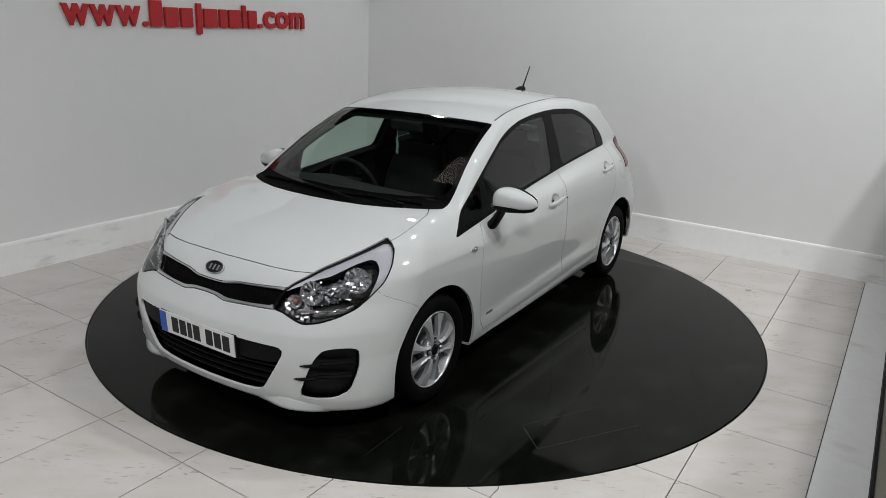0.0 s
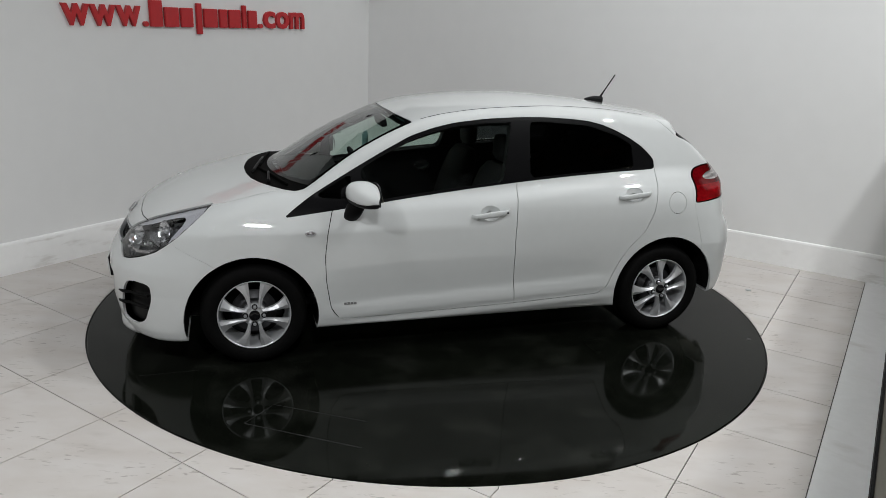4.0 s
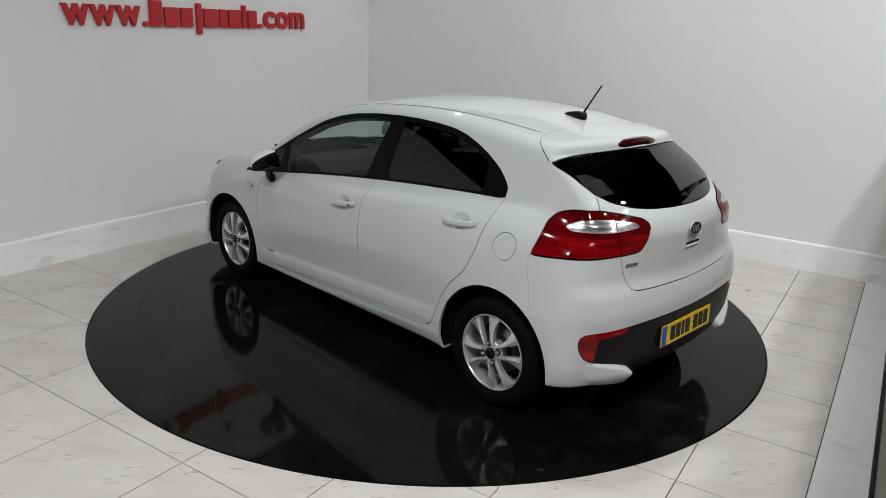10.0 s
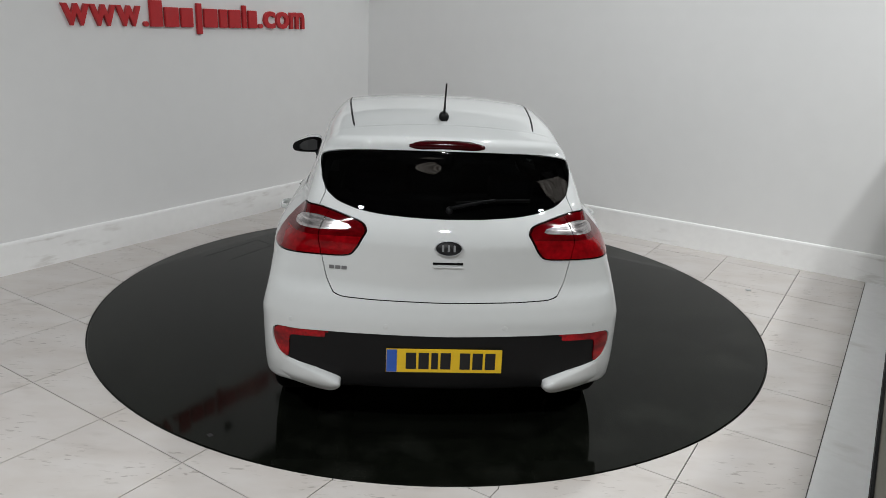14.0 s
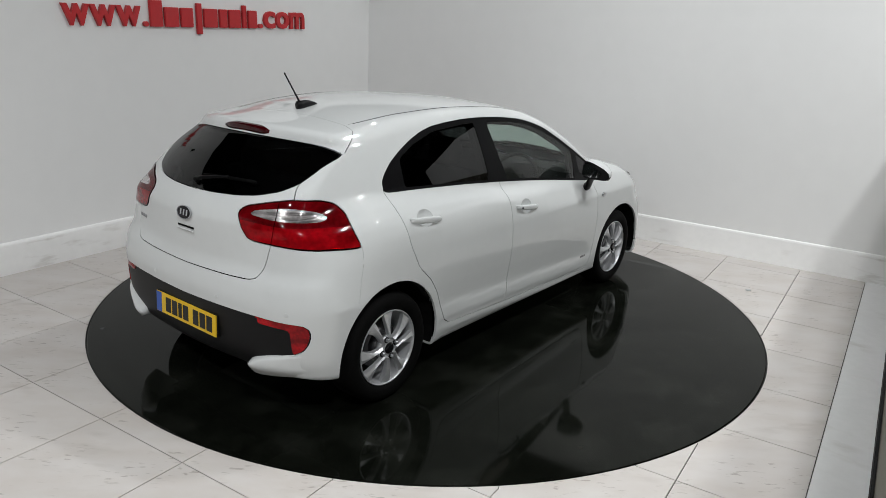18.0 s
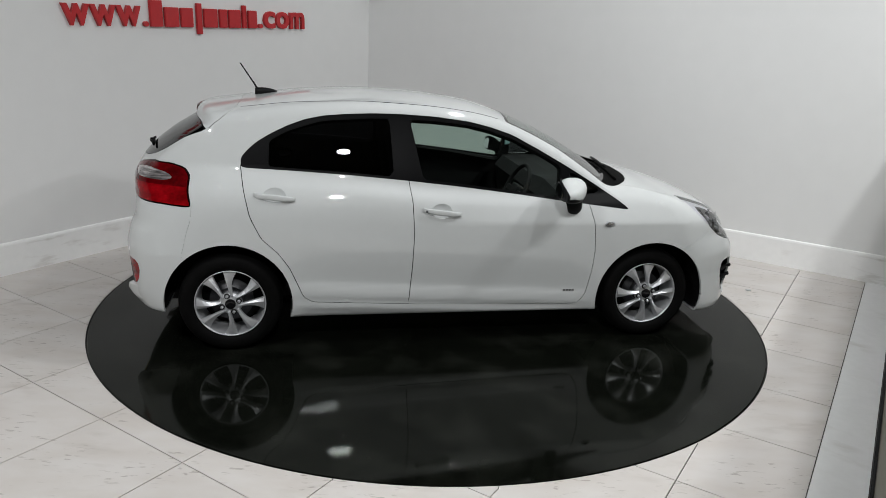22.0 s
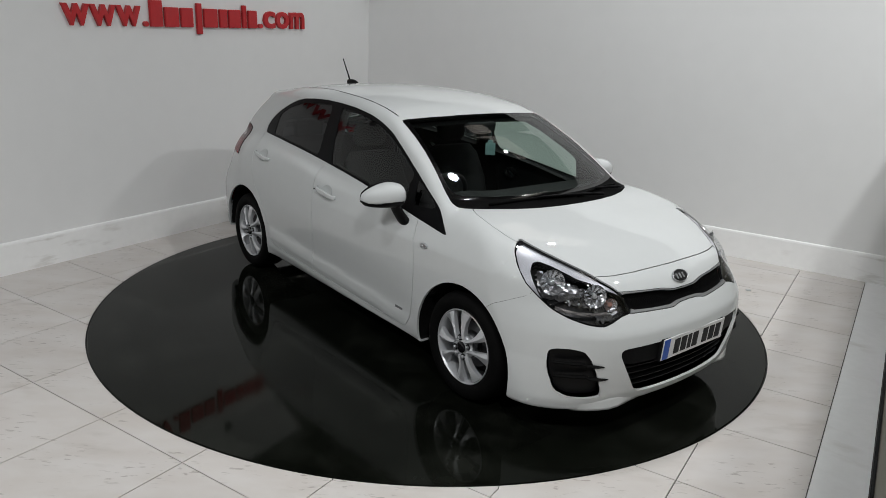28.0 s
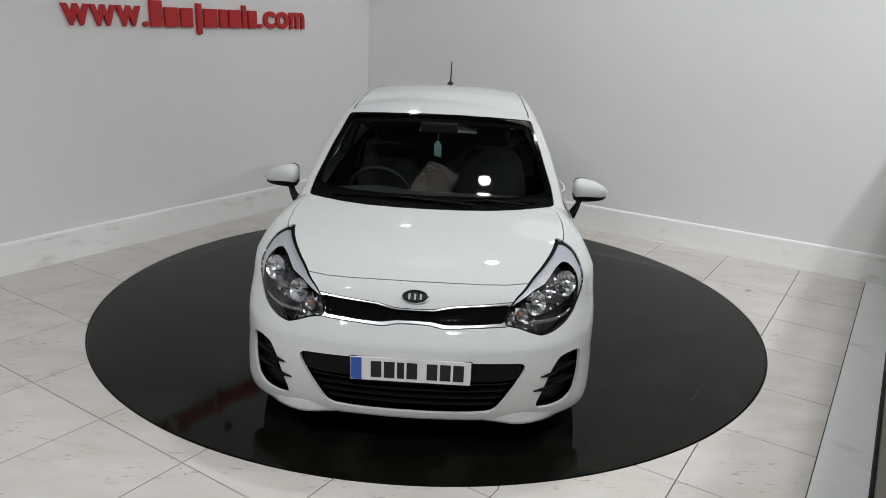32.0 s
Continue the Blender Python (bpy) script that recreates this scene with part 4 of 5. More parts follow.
# wheels
def build_wheel():
    wheel = new("wheel")
    bm = bmesh.new()
    prof = [(0.198, -0.012), (0.206, 0.000), (0.226, 0.010), (0.250, 0.012), (0.272, 0.006), (0.284, -0.008), (0.291, -0.028), (0.293, -0.06), (0.293, -0.125), (0.291, -0.157), (0.282, -0.18), (0.250, -0.197), (0.2, -0.185)]
    add_tube(bm, [circle(r, y, 72) for r, y in prof], closed_ends=False)
    part("tyre", bm, TYRE, wheel)
    bm = bmesh.new()
    prof = [(0.199, -0.008), (0.2015, -0.001), (0.199, 0.002), (0.1955, 0.000), (0.192, -0.014), (0.186, -0.03), (0.175, -0.17)]
    add_tube(bm, [circle(r, y, 64) for r, y in prof], closed_ends=False)
    rim = part("rim", bm, ALLOY, wheel)
    bm = bmesh.new()
    add_tube(bm, [circle(0.186, -0.15, 40), circle(0.18, -0.152, 40)])
    part("wheel_back", bm, DARK_METAL, wheel)
    bm = bmesh.new()
    add_tube(bm, [circle(0.125, -0.075, 40), circle(0.125, -0.085, 40)])
    add_tube(bm, [circle(0.07, -0.03, 30), circle(0.075, -0.075, 30)])
    part("brake_disc", bm, STEEL, wheel)
    # eight spokes in four pairs; each flares to the rim and is folded along a ridge
    inner = [(0.046, 0.019), (0.075, 0.0215), (0.105, 0.0245), (0.135, 0.0275), (0.165, 0.0305), (0.190, 0.0330)]
    ridge = [(0.046, 0.025), (0.077, 0.0275), (0.106, 0.0330), (0.133, 0.0400), (0.158, 0.0480), (0.182, 0.0560)]
    outer = [(0.040, 0.034), (0.070, 0.0390), (0.098, 0.0470), (0.124, 0.0610), (0.146, 0.0800), (0.164, 0.1010)]

    def dished(u, w, lift):
        r = math.hypot(u, w)
        return Vector((u, 0.010 + lift - 0.75 * max(0.0, r - 0.05) ** 2, w))
    for k in range(4):
        for s in (1, -1):
            q = pose(0, 0, 0, 0, 90 * k + 4, 0)
            bm = bmesh.new()
            rows = []
            for a, b, c in zip(inner, ridge, outer):
                line_pts = [dished(*a, -0.026), dished(*a, -0.004), dished(*b, 0.004), dished(*c, -0.007), dished(*c, -0.030)]
                rows.append([bm.verts.new(q @ Vector((p.x, p.y, p.z * s))) for p in line_pts])
            for a, b in zip(rows, rows[1:]):
                for i in range(4):
                    bm.faces.new((a[i], b[i], b[i + 1], a[i + 1]))
            bm.faces.new(rows[0]), bm.faces.new(rows[-1])
            bmesh.ops.recalc_face_normals(bm, faces=bm.faces)
            part("spoke", bm, ALLOY, rim, smooth=False)
    bm = bmesh.new()
    add_tube(bm, [circle(0.066, -0.03, 32), circle(0.066, -0.012, 32), circle(0.060, -0.004, 32), circle(0.03, 0.002, 32)])
    part("hub", bm, ALLOY, rim)
    for k in range(4):
        bm = bmesh.new()
        cx, cz = 0.051 * math.cos(radians(90 * k + 4)), -0.051 * math.sin(radians(90 * k + 4))
        add_tube(bm, [circle(0.0165, 0.0, 20, cx, cz), circle(0.0165, 0.0035, 20, cx, cz)])
        cup = part("nut_pocket", bm, DARK_METAL, rim)
        bm = bmesh.new()
        add_tube(bm, [circle(0.0095, 0.003, 6, cx, cz), circle(0.0095, 0.014, 6, cx, cz), circle(0.006, 0.017, 6, cx, cz)])
        part("wheel_nut", bm, CHROME, rim, smooth=False)
    bm = bmesh.new()
    add_tube(bm, [circle(0.030, 0.0, 32), circle(0.030, 0.008, 32), circle(0.027, 0.011, 32), circle(0.012, 0.012, 32)])
    cap = part("centre_cap", bm, GLOSS, rim, "gloss black centre cap")
    return wheel


WHEEL_Y = 0.815
WHEEL_TURN = {(True, 1): -5, (False, 1): 17, (True, -1): 14, (False, -1): 16}
for side in (1, -1):
    for x in (FRONT_X, REAR_X):
        w = build_wheel()
        w.parent = car
        w.matrix_basis = pose(x, WHEEL_Y * side, 0.293, 0, WHEEL_TURN[(x > 0, side)], 0 if side > 0 else 180)
        # liner of the opening
        bm = bmesh.new()
        r = 0.372
        cx, cz = (1.268, 0.278) if x > 0 else (-1.318, 0.298)
        arc = [(cx + r * math.cos(radians(a)), cz + r * math.sin(radians(a))) for a in range(-20, 201, 10)]
        vs = [[bm.verts.new((p[0], yy * side, max(p[1], 0.275 if x < 0 and p[0] < cx else 0.19))) for p in arc] for yy in (0.835 - (0.03 if x < 0 else 0.012), 0.5)]
        for i in range(len(arc) - 1):
            bm.faces.new((vs[0][i], vs[0][i + 1], vs[1][i + 1], vs[1][i]))
        bm.faces.new(vs[1])
        part("wheel_arch_liner", bm, SEAL, car, "black wheel arch liner", smooth=False)

# underside
bm = bmesh.new()
add_box(bm, -1.75, 1.85, -0.5, 0.5, 0.215, 0.30)
add_box(bm, -0.93, 0.86, -0.76, 0.76, 0.20, 0.30)
part("underbody", bm, SEAL, car, "dark underside", smooth=False)

# door handles
for side in (1, -1):
    for k, (xa, za, xb, zb) in enumerate(((-0.210, 0.853, 0.016, 0.826), (-1.162, 0.936, -0.936, 0.914))):
        door = doors[side][k]
        bm = bmesh.new()
        st = []
        for i in range(13):
            t = i / 12
            x, z = xa + (xb - xa) * t, za + (zb - za) * t
            p, n = flank_at(x, z, side)
            out = 0.030 * (1 - (2 * t - 1) ** 4) ** 0.5 if 0 < i < 12 else 0.004
            h = 0.017 * (0.45 + 0.55 * math.sin(math.pi * min(max(t, 0.06), 0.94)) ** 0.5)
            st.append((x, p.y + n.y * out, z, 0.008, h))
        ring_body(bm, st, 14)
        part("door_handle", bm, PAINT, door)
        # hollow behind the grip
        bm = bmesh.new()
        hx, hz = ((-0.097, 0.842), (-1.049, 0.928))[k]
        rings = []
        for q in (1.03, 0.9, 0.7, 0.45, 0.2):
            rings.append([flank_at(hx + 0.062 * q * math.cos(a), hz + 0.043 * q * math.sin(a), side, -0.0005 - 0.020 * (1 - (q / 1.03) ** 2))[0] for a in [2 * math.pi * i / 28 for i in range(28)]])
        add_tube(bm, rings, closed_ends=False)
        bm.verts.ensure_lookup_table()
        bm.faces.new(bm.verts[-28:])
        part("handle_dish", bm, PAINT, door, "shallow hollow behind the handle")
        if k == 0:
            bm = bmesh.new()
            p, n = flank_at(xa + 0.018, za - 0.002, side, 0.0)
            add_tube(bm, [circle(0.006, 0.0, 14), circle(0.006, -0.006, 14)], facing(p + Vector((0, 0.034 * side, 0)), (0, side, 0)))
            part("lock", bm, STEEL, door)

# mirrors
for side in (1, -1):
    mirror = new("door_mirror")
    mirror.parent = car
    mirror["label"] = "white door mirror on a black foot"
    # across the car: y, middle x, middle z, half x, half z
    shape = [(0.815, 0.692, 0.984, 0.024, 0.024), (0.822, 0.686, 0.986, 0.056, 0.050), (0.838, 0.679, 0.988, 0.076, 0.061), (0.862, 0.673, 0.989, 0.086, 0.064), (0.892, 0.667, 0.988, 0.088, 0.063),
             (0.922, 0.661, 0.985, 0.085, 0.059), (0.954, 0.653, 0.980, 0.076, 0.052), (0.988, 0.643, 0.974, 0.061, 0.043), (1.016, 0.632, 0.968, 0.041, 0.030), (1.029, 0.624, 0.965, 0.019, 0.012)]

    def shell_rings(grow, drop, cut):
        rings = []
        for y, cx, cz, hx, hz in shape:
            ring = []
            for i in range(26):
                a = 2 * math.pi * i / 26
                c, v = math.cos(a), math.sin(a)
                px = cx + hx * grow * math.copysign(abs(c) ** 0.8, c)
                pz = cz + hz * grow * math.copysign(abs(v) ** 0.8, v) - drop
                ring.append((max(px, cx - hx * 0.86), (0.90 + (y - 0.90) * grow) * side, max(pz, cz - hz * 0.55) if cut else pz))
            rings.append(ring)
        return rings
    bm = bmesh.new()
    add_tube(bm, shell_rings(1.0, 0.0, True))
    part("mirror_shell", bm, PAINT, mirror)
    bm = bmesh.new()
    add_tube(bm, shell_rings(0.97, 0.008, False))
    part("mirror_back", bm, BLACK, mirror, "black lower mirror housing")
    bm = bmesh.new()
    rim_line = [(cx - hx * 0.86 - 0.003, y, cz - hz * 0.90, cz + hz * 0.88) for y, cx, cz, hx, hz in shape]
    lo = [bm.verts.new((x, y * side, a)) for x, y, a, b in rim_line]
    hi = [bm.verts.new((x, y * side, b)) for x, y, a, b in rim_line]
    for i in range(len(rim_line) - 1):
        bm.faces.new((lo[i], lo[i + 1], hi[i + 1], hi[i]))
    bmesh.ops.recalc_face_normals(bm, faces=bm.faces)
    bmesh.ops.solidify(bm, geom=bm.faces[:], thickness=0.004)
    part("mirror_frame", bm, BLACK, mirror, "black frame round the mirror glass", smooth=False)
    bm = bmesh.new()
    pane = [(0.842, 0.955, 1.020), (0.87, 0.946, 1.030), (0.91, 0.944, 1.022), (0.95, 0.948, 1.004), (0.975, 0.955, 0.985)]
    lo = [bm.verts.new((0.581 - 0.05 * (y - 0.842), y * side, a)) for y, a, b in pane]
    hi = [bm.verts.new((0.587 - 0.05 * (y - 0.842), y * side, b)) for y, a, b in pane]
    for i in range(4):
        bm.faces.new((lo[i], lo[i + 1], hi[i + 1], hi[i]))
    bmesh.ops.recalc_face_normals(bm, faces=bm.faces)
    bmesh.ops.solidify(bm, geom=bm.faces[:], thickness=0.003)
    part("mirror_glass", bm, MIRROR, mirror, smooth=False)
    bm = bmesh.new()
    foot = []
    for cx, yy, zz, hx, hz in ((0.722, 0.77, 0.826, 0.030, 0.022), (0.722, 0.805, 0.838, 0.040, 0.033), (0.714, 0.834, 0.868, 0.048, 0.042), (0.700, 0.852, 0.908, 0.052, 0.040), (0.684, 0.868, 0.940, 0.052, 0.02)):
        foot.append([(cx + hx * math.cos(a), yy * side, zz + hz * math.sin(a)) for a in [2 * math.pi * i / 18 for i in range(18)]])
    add_tube(bm, foot)
    part("mirror_foot", bm, BLACK, mirror, "black mirror foot")

# aerial
aerial = new("aerial")
aerial.parent = car
aerial["label"] = "black roof aerial leaning back"
bm = bmesh.new()
st = []
for i in range(9):
    t = i / 8
    x = -1.19 + 0.135 * t
    p, n = on_hull((x, 0, 1.45))
    h = 0.034 * (1 - t ** 2.2) + 0.005
    st.append((x, 0, p.z + h * 0.45, 0.026 * (1 - 0.75 * t * t) * (0.75 if i == 0 else 1), h * 0.55 + 0.002))
ring_body(bm, st, 16, power=2.2)
part("aerial_base", bm, BLACK, aerial)
bm = bmesh.new()
rod(bm, (-1.170, 0, 1.438), (-1.200, 0, 1.487), 0.0065, 0.0055)
rod(bm, (-1.198, 0, 1.483), (-1.276, 0, 1.603), 0.0048, 0.0042)
part("aerial_rod", bm, BLACK, aerial)

# wipers
def bent_rod(bm, ps, ra, rb, n=8):
    """One rod through all the points, its radius going from ra to rb."""
    rings = []
    for i, p in enumerate(ps):
        q = (ps[min(i + 1, len(ps) - 1)] - ps[max(i - 1, 0)]).to_track_quat("Z", "Y").to_matrix()
        r = ra + (rb - ra) * i / (len(ps) - 1)
        rings.append([p + q @ Vector((r * math.cos(2 * math.pi * k / n), r * math.sin(2 * math.pi * k / n), 0)) for k in range(n)])
    add_tube(bm, rings)


def wiper(points, lift, name, parent, arm):
    bm = bmesh.new()
    bent_rod(bm, [on_hull(p, lift)[0] for p in points], 0.008, 0.008)
    w = part(name, bm, SCUTTLE, parent)
    bm = bmesh.new()
    bent_rod(bm, [on_hull(p, lift + 0.009)[0] for p in arm], 0.009, 0.007)
    part("wiper_arm", bm, TRIM, w)
    return w


def line(a, b, n):
    a, b = Vector(a), Vector(b)
    return [a.lerp(b, i / n) for i in range(n + 1)]


wiper(line((1.09, -0.53, 0.98), (1.180, 0.04, 1.0), 8), 0.007, "wiper", car, line((1.225, 0.24, 0.97), (1.145, -0.22, 0.99), 6))
wiper(line((1.195, 0.06, 1.0), (1.05, 0.57, 0.99), 8), 0.007, "wiper", car, line((1.145, 0.52, 0.96), (1.135, 0.28, 0.99), 5))
wiper(line((-1.79, -0.03, 1.108), (-1.74, -0.36, 1.120), 6), 0.014, "rear_wiper", hatch, line((-1.82, 0.0, 1.094), (-1.77, -0.2, 1.118), 4))
bm = bmesh.new()
p, n = on_hull((-1.82, 0.0, 1.092))
add_tube(bm, [circle(0.015, 0.0, 20), circle(0.014, -0.020, 20), circle(0.009, -0.027, 20)], facing(p, n))
part("wiper_boss", bm, BLACK, hatch)

# number plates; the characters become bars
def plate(centre, n, mat, parent, label):
    m = facing(centre, n)
    ob = box_part("number_plate", (-0.26, 0.26, -0.003, 0.003, -0.0555, 0.0555), mat, parent, m, 0.0012, label)
    box_part("band", (-0.258, -0.212, -0.0042, -0.003, -0.053, 0.053), BLUE, ob, m, 0, "blue band")
    x = -0.172
    for i in range(7):
        w = 0.030 if i == 2 else 0.046
        x += 0.030 if i == 4 else 0.0
        box_part("bar", (x, x + w, -0.0045, -0.003, -0.039, 0.039), INK, ob, m)
        x += w + 0.011
    return ob


plate((2.066, 0.0, 0.444), (0.98, 0, -0.06), PLATE_WHITE, front_bumper, "white front number plate")
plate((-1.941, 0.0, 0.436), (-1, 0, 0.04), PLATE_YELLOW, rear_bumper, "yellow rear number plate")
for ax, sgn, tilt in ((2.066, 1, -0.06),):
    box_part("plate_mount", (-0.265, 0.265, 0.0035, 0.06, -0.062, 0.054), BLACK, front_bumper, facing((ax, 0, 0.444), (0.98, 0, tilt)), 0.004, "black plate mount")
box_part("plate_mount", (-0.262, 0.262, 0.0035, 0.03, -0.057, 0.057), BLACK, rear_bumper, facing((-1.941, 0, 0.436), (-1, 0, 0.04)), 0.004, "black plate mount")

# emblems, drawn plain
def emblem(p, n, parent):
    m = facing(p, n)
    bm = bmesh.new()
    rings = []
    for k in range(9):
        a = 2 * math.pi * k / 8
        s = 1 + 0.05 * math.cos(a)
        rings.append(circle(0.058, -0.004 - 0.005 * math.sin(a), 40, sx=s, sz=s * 0.55))
    add_tube(bm, rings, m, closed_ends=False)
    e = part("emblem", bm, CHROME, parent, "oval chrome emblem with a dark field")
    bm = bmesh.new()
    add_tube(bm, [circle(0.058, 0.0, 40, sz=0.55), circle(0.056, -0.004, 40, sz=0.55)], m)
    part("field", bm, INK, e)
    for x in (-0.025, 0.0, 0.025):
        box_part("bar", (x - 0.0045, x + 0.0045, -0.0065, -0.003, -0.014, 0.014), CHROME, e, m)


emblem(*on_hull((1.955, 0, 0.766), 0.002), front_bumper)
emblem(*on_hull((-1.92, 0, 0.956), 0.002), hatch)
p, n = on_hull((-1.92, 0, 0.882), 0.001)
box_part("hatch_handle", (-0.066, 0.066, -0.0015, 0.004, -0.004, 0.006), SEAL, hatch, facing(p, n), 0.002, "dark slot of the hatch handle")
box_part("handle_lip", (-0.067, 0.067, -0.007, 0.0, -0.018, -0.010), PAINT, hatch, facing(p, n), 0.003)

# small badges, drawn as bars
def badge(p, n, parent, w, h, count):
    m = facing(p, n)
    first = None
    for i in range(count):
        x = -w / 2 + w * i / count
        ob = box_part("badge", (x, x + w / count * 0.8, -0.003, 0.001, -h / 2, h / 2), STEEL_DARK, parent, m, 0, "small grey badge")


for side in (1, -1):
    p, n = flank_at(0.725, 0.338, side)
    badge(p, n, doors[side][0], 0.075, 0.013, 4)
    p, n = flank_at(0.948, 0.764, side, 0.002)
    bm = bmesh.new()
    m = facing(p, n)
    add_tube(bm, [circle(0.030, 0.004, 28, sz=0.48), circle(0.031, -0.003, 28, sz=0.48), circle(0.028, -0.006, 28, sz=0.46), circle(0.024, -0.004, 28, sz=0.42)], m)
    rep = part("side_repeater", bm, CHROME, car, "oval clear side indicator")
    bm = bmesh.new()
    add_tube(bm, [circle(0.024, -0.003, 24, sz=0.40), circle(0.020, -0.0055, 24, sz=0.36)], m)
    part("repeater_lens", bm, CLEAR_LENS, rep, "clear lens")
    box_part("bar", (-0.011, 0.006, -0.008, -0.004, -0.004, 0.005), SILVER, rep, m, 0.001)
p, n = on_hull((-1.88, 0.483, 0.842))
badge(p, n, hatch, 0.085, 0.015, 3)

# high brake light
bm = bmesh.new()
ps = [on_hull((-1.53, y, 1.336), 0.001) for y in np.linspace(-0.178, 0.178, 13)]
rows = []
for p, n in ps:
    k = 1 - abs(p.y / 0.190) ** 6
    rows.append([(p.x + 0.02, p.y, p.z - 0.026 * k), (p.x - 0.004, p.y, p.z - 0.020 * k), (p.x - 0.002, p.y, p.z + 0.013 * k), (p.x + 0.02, p.y, p.z + 0.021 * k)])
add_tube(bm, rows)
part("brake_light", bm, BRAKE_RED, spoiler, "dark red high brake light")

# parking sensors
for y in (0.69, 0.265, -0.265, -0.69):
    p, n = on_hull((-1.94 if abs(y) < 0.5 else -1.87, y, 0.595))
    bm = bmesh.new()
    add_tube(bm, [circle(0.0115, 0.001, 20), circle(0.0112, -0.0004, 20), circle(0.009, -0.0009, 20)], facing(p, n))
    part("parking_sensor", bm, SENSOR, rear_bumper)

# front grille slats, fins of the recesses
for z in (0.375, 0.338, 0.301, 0.266):
    half = float(np.interp(z, [0.25, 0.30, 0.38], [0.365, 0.405, 0.452]))
    bm = bmesh.new()
    rows = []
    for y in np.linspace(-half, half, 17):
        p, n = on_hull((2.05 - 0.25 * y * y, y, z), -0.034)
        rows.append([(p.x + 0.008, p.y, p.z - 0.004), (p.x + 0.010, p.y, p.z + 0.002), (p.x - 0.02, p.y, p.z + 0.008), (p.x - 0.02, p.y, p.z - 0.006)])
    add_tube(bm, rows)
    part("slat", bm, BLACK, front_bumper, smooth=False)
bm = bmesh.new()
rows = []
for y in np.linspace(-0.475, 0.475, 17):
    a, n = on_hull((2.05 - 0.25 * y * y, y, 0.487), -0.012)
    b, n = on_hull((2.05 - 0.25 * y * y, y, 0.398 if abs(y) < 0.42 else 0.41), -0.012)
    rows.append([a, b, b + Vector((-0.02, 0, 0)), a + Vector((-0.02, 0, 0))])
add_tube(bm, rows)
part("intake_panel", bm, BLACK_SATIN, front_bumper, smooth=False)
for side in (1, -1):
    for z, y_in, y_out in ((0.405, 0.566, 0.752), (0.338, 0.539, 0.748)):
        bm = bmesh.new()
        rows = []
        for i in range(14):
            t = i / 13
            y = y_in + (y_out - y_in) * t
            k = max(0.0, 1 - abs(t - 0.13) / 0.13) if t < 0.13 else 1.0
            p, n = on_hull((float(np.interp(y, [0.53, 0.58, 0.62, 0.68, 0.75], [1.980, 1.962, 1.940, 1.90, 1.82])), y * side, z + 0.008 * min(1, t * 3)), 0.008 * k if t < 0.4 else -0.010)
            h = 0.0020 + 0.0060 * min(1, t * 4.5)
            rows.append([p + Vector((0, 0, h)), p + n * 0.005, p + Vector((0, 0, -h)), p - n * 0.025])
        add_tube(bm, rows)
        part("fin", bm, SEAL, front_bumper, smooth=False)

# beads of the honeycomb grille
bm = bmesh.new()
for i in range(5):
    for k in range(-29, 30):
        y = 0.0150 * (k + 0.5 * (i % 2))
        lo, hi = float(np.interp(abs(y), [0, 0.08, 0.14, 0.27, 0.40], [0.651, 0.650, 0.640, 0.644, 0.652])), float(np.interp(abs(y), [0, 0.09, 0.17, 0.4], [0.678, 0.679, 0.694, 0.700]))
        if abs(y) < 0.405:
            p, n = on_hull((1.97 - 0.25 * y * y, y, lo + (hi - lo) * i / 4), -0.016)
            add_tube(bm, [circle(0.0028, 0.002, 6), circle(0.0022, -0.002, 6), circle(0.0010, -0.0030, 6)], facing(p, n))
grille_beads = part("grille_mesh", bm, GLOSS, front_bumper, "fine gloss black honeycomb of the grille", smooth=False)

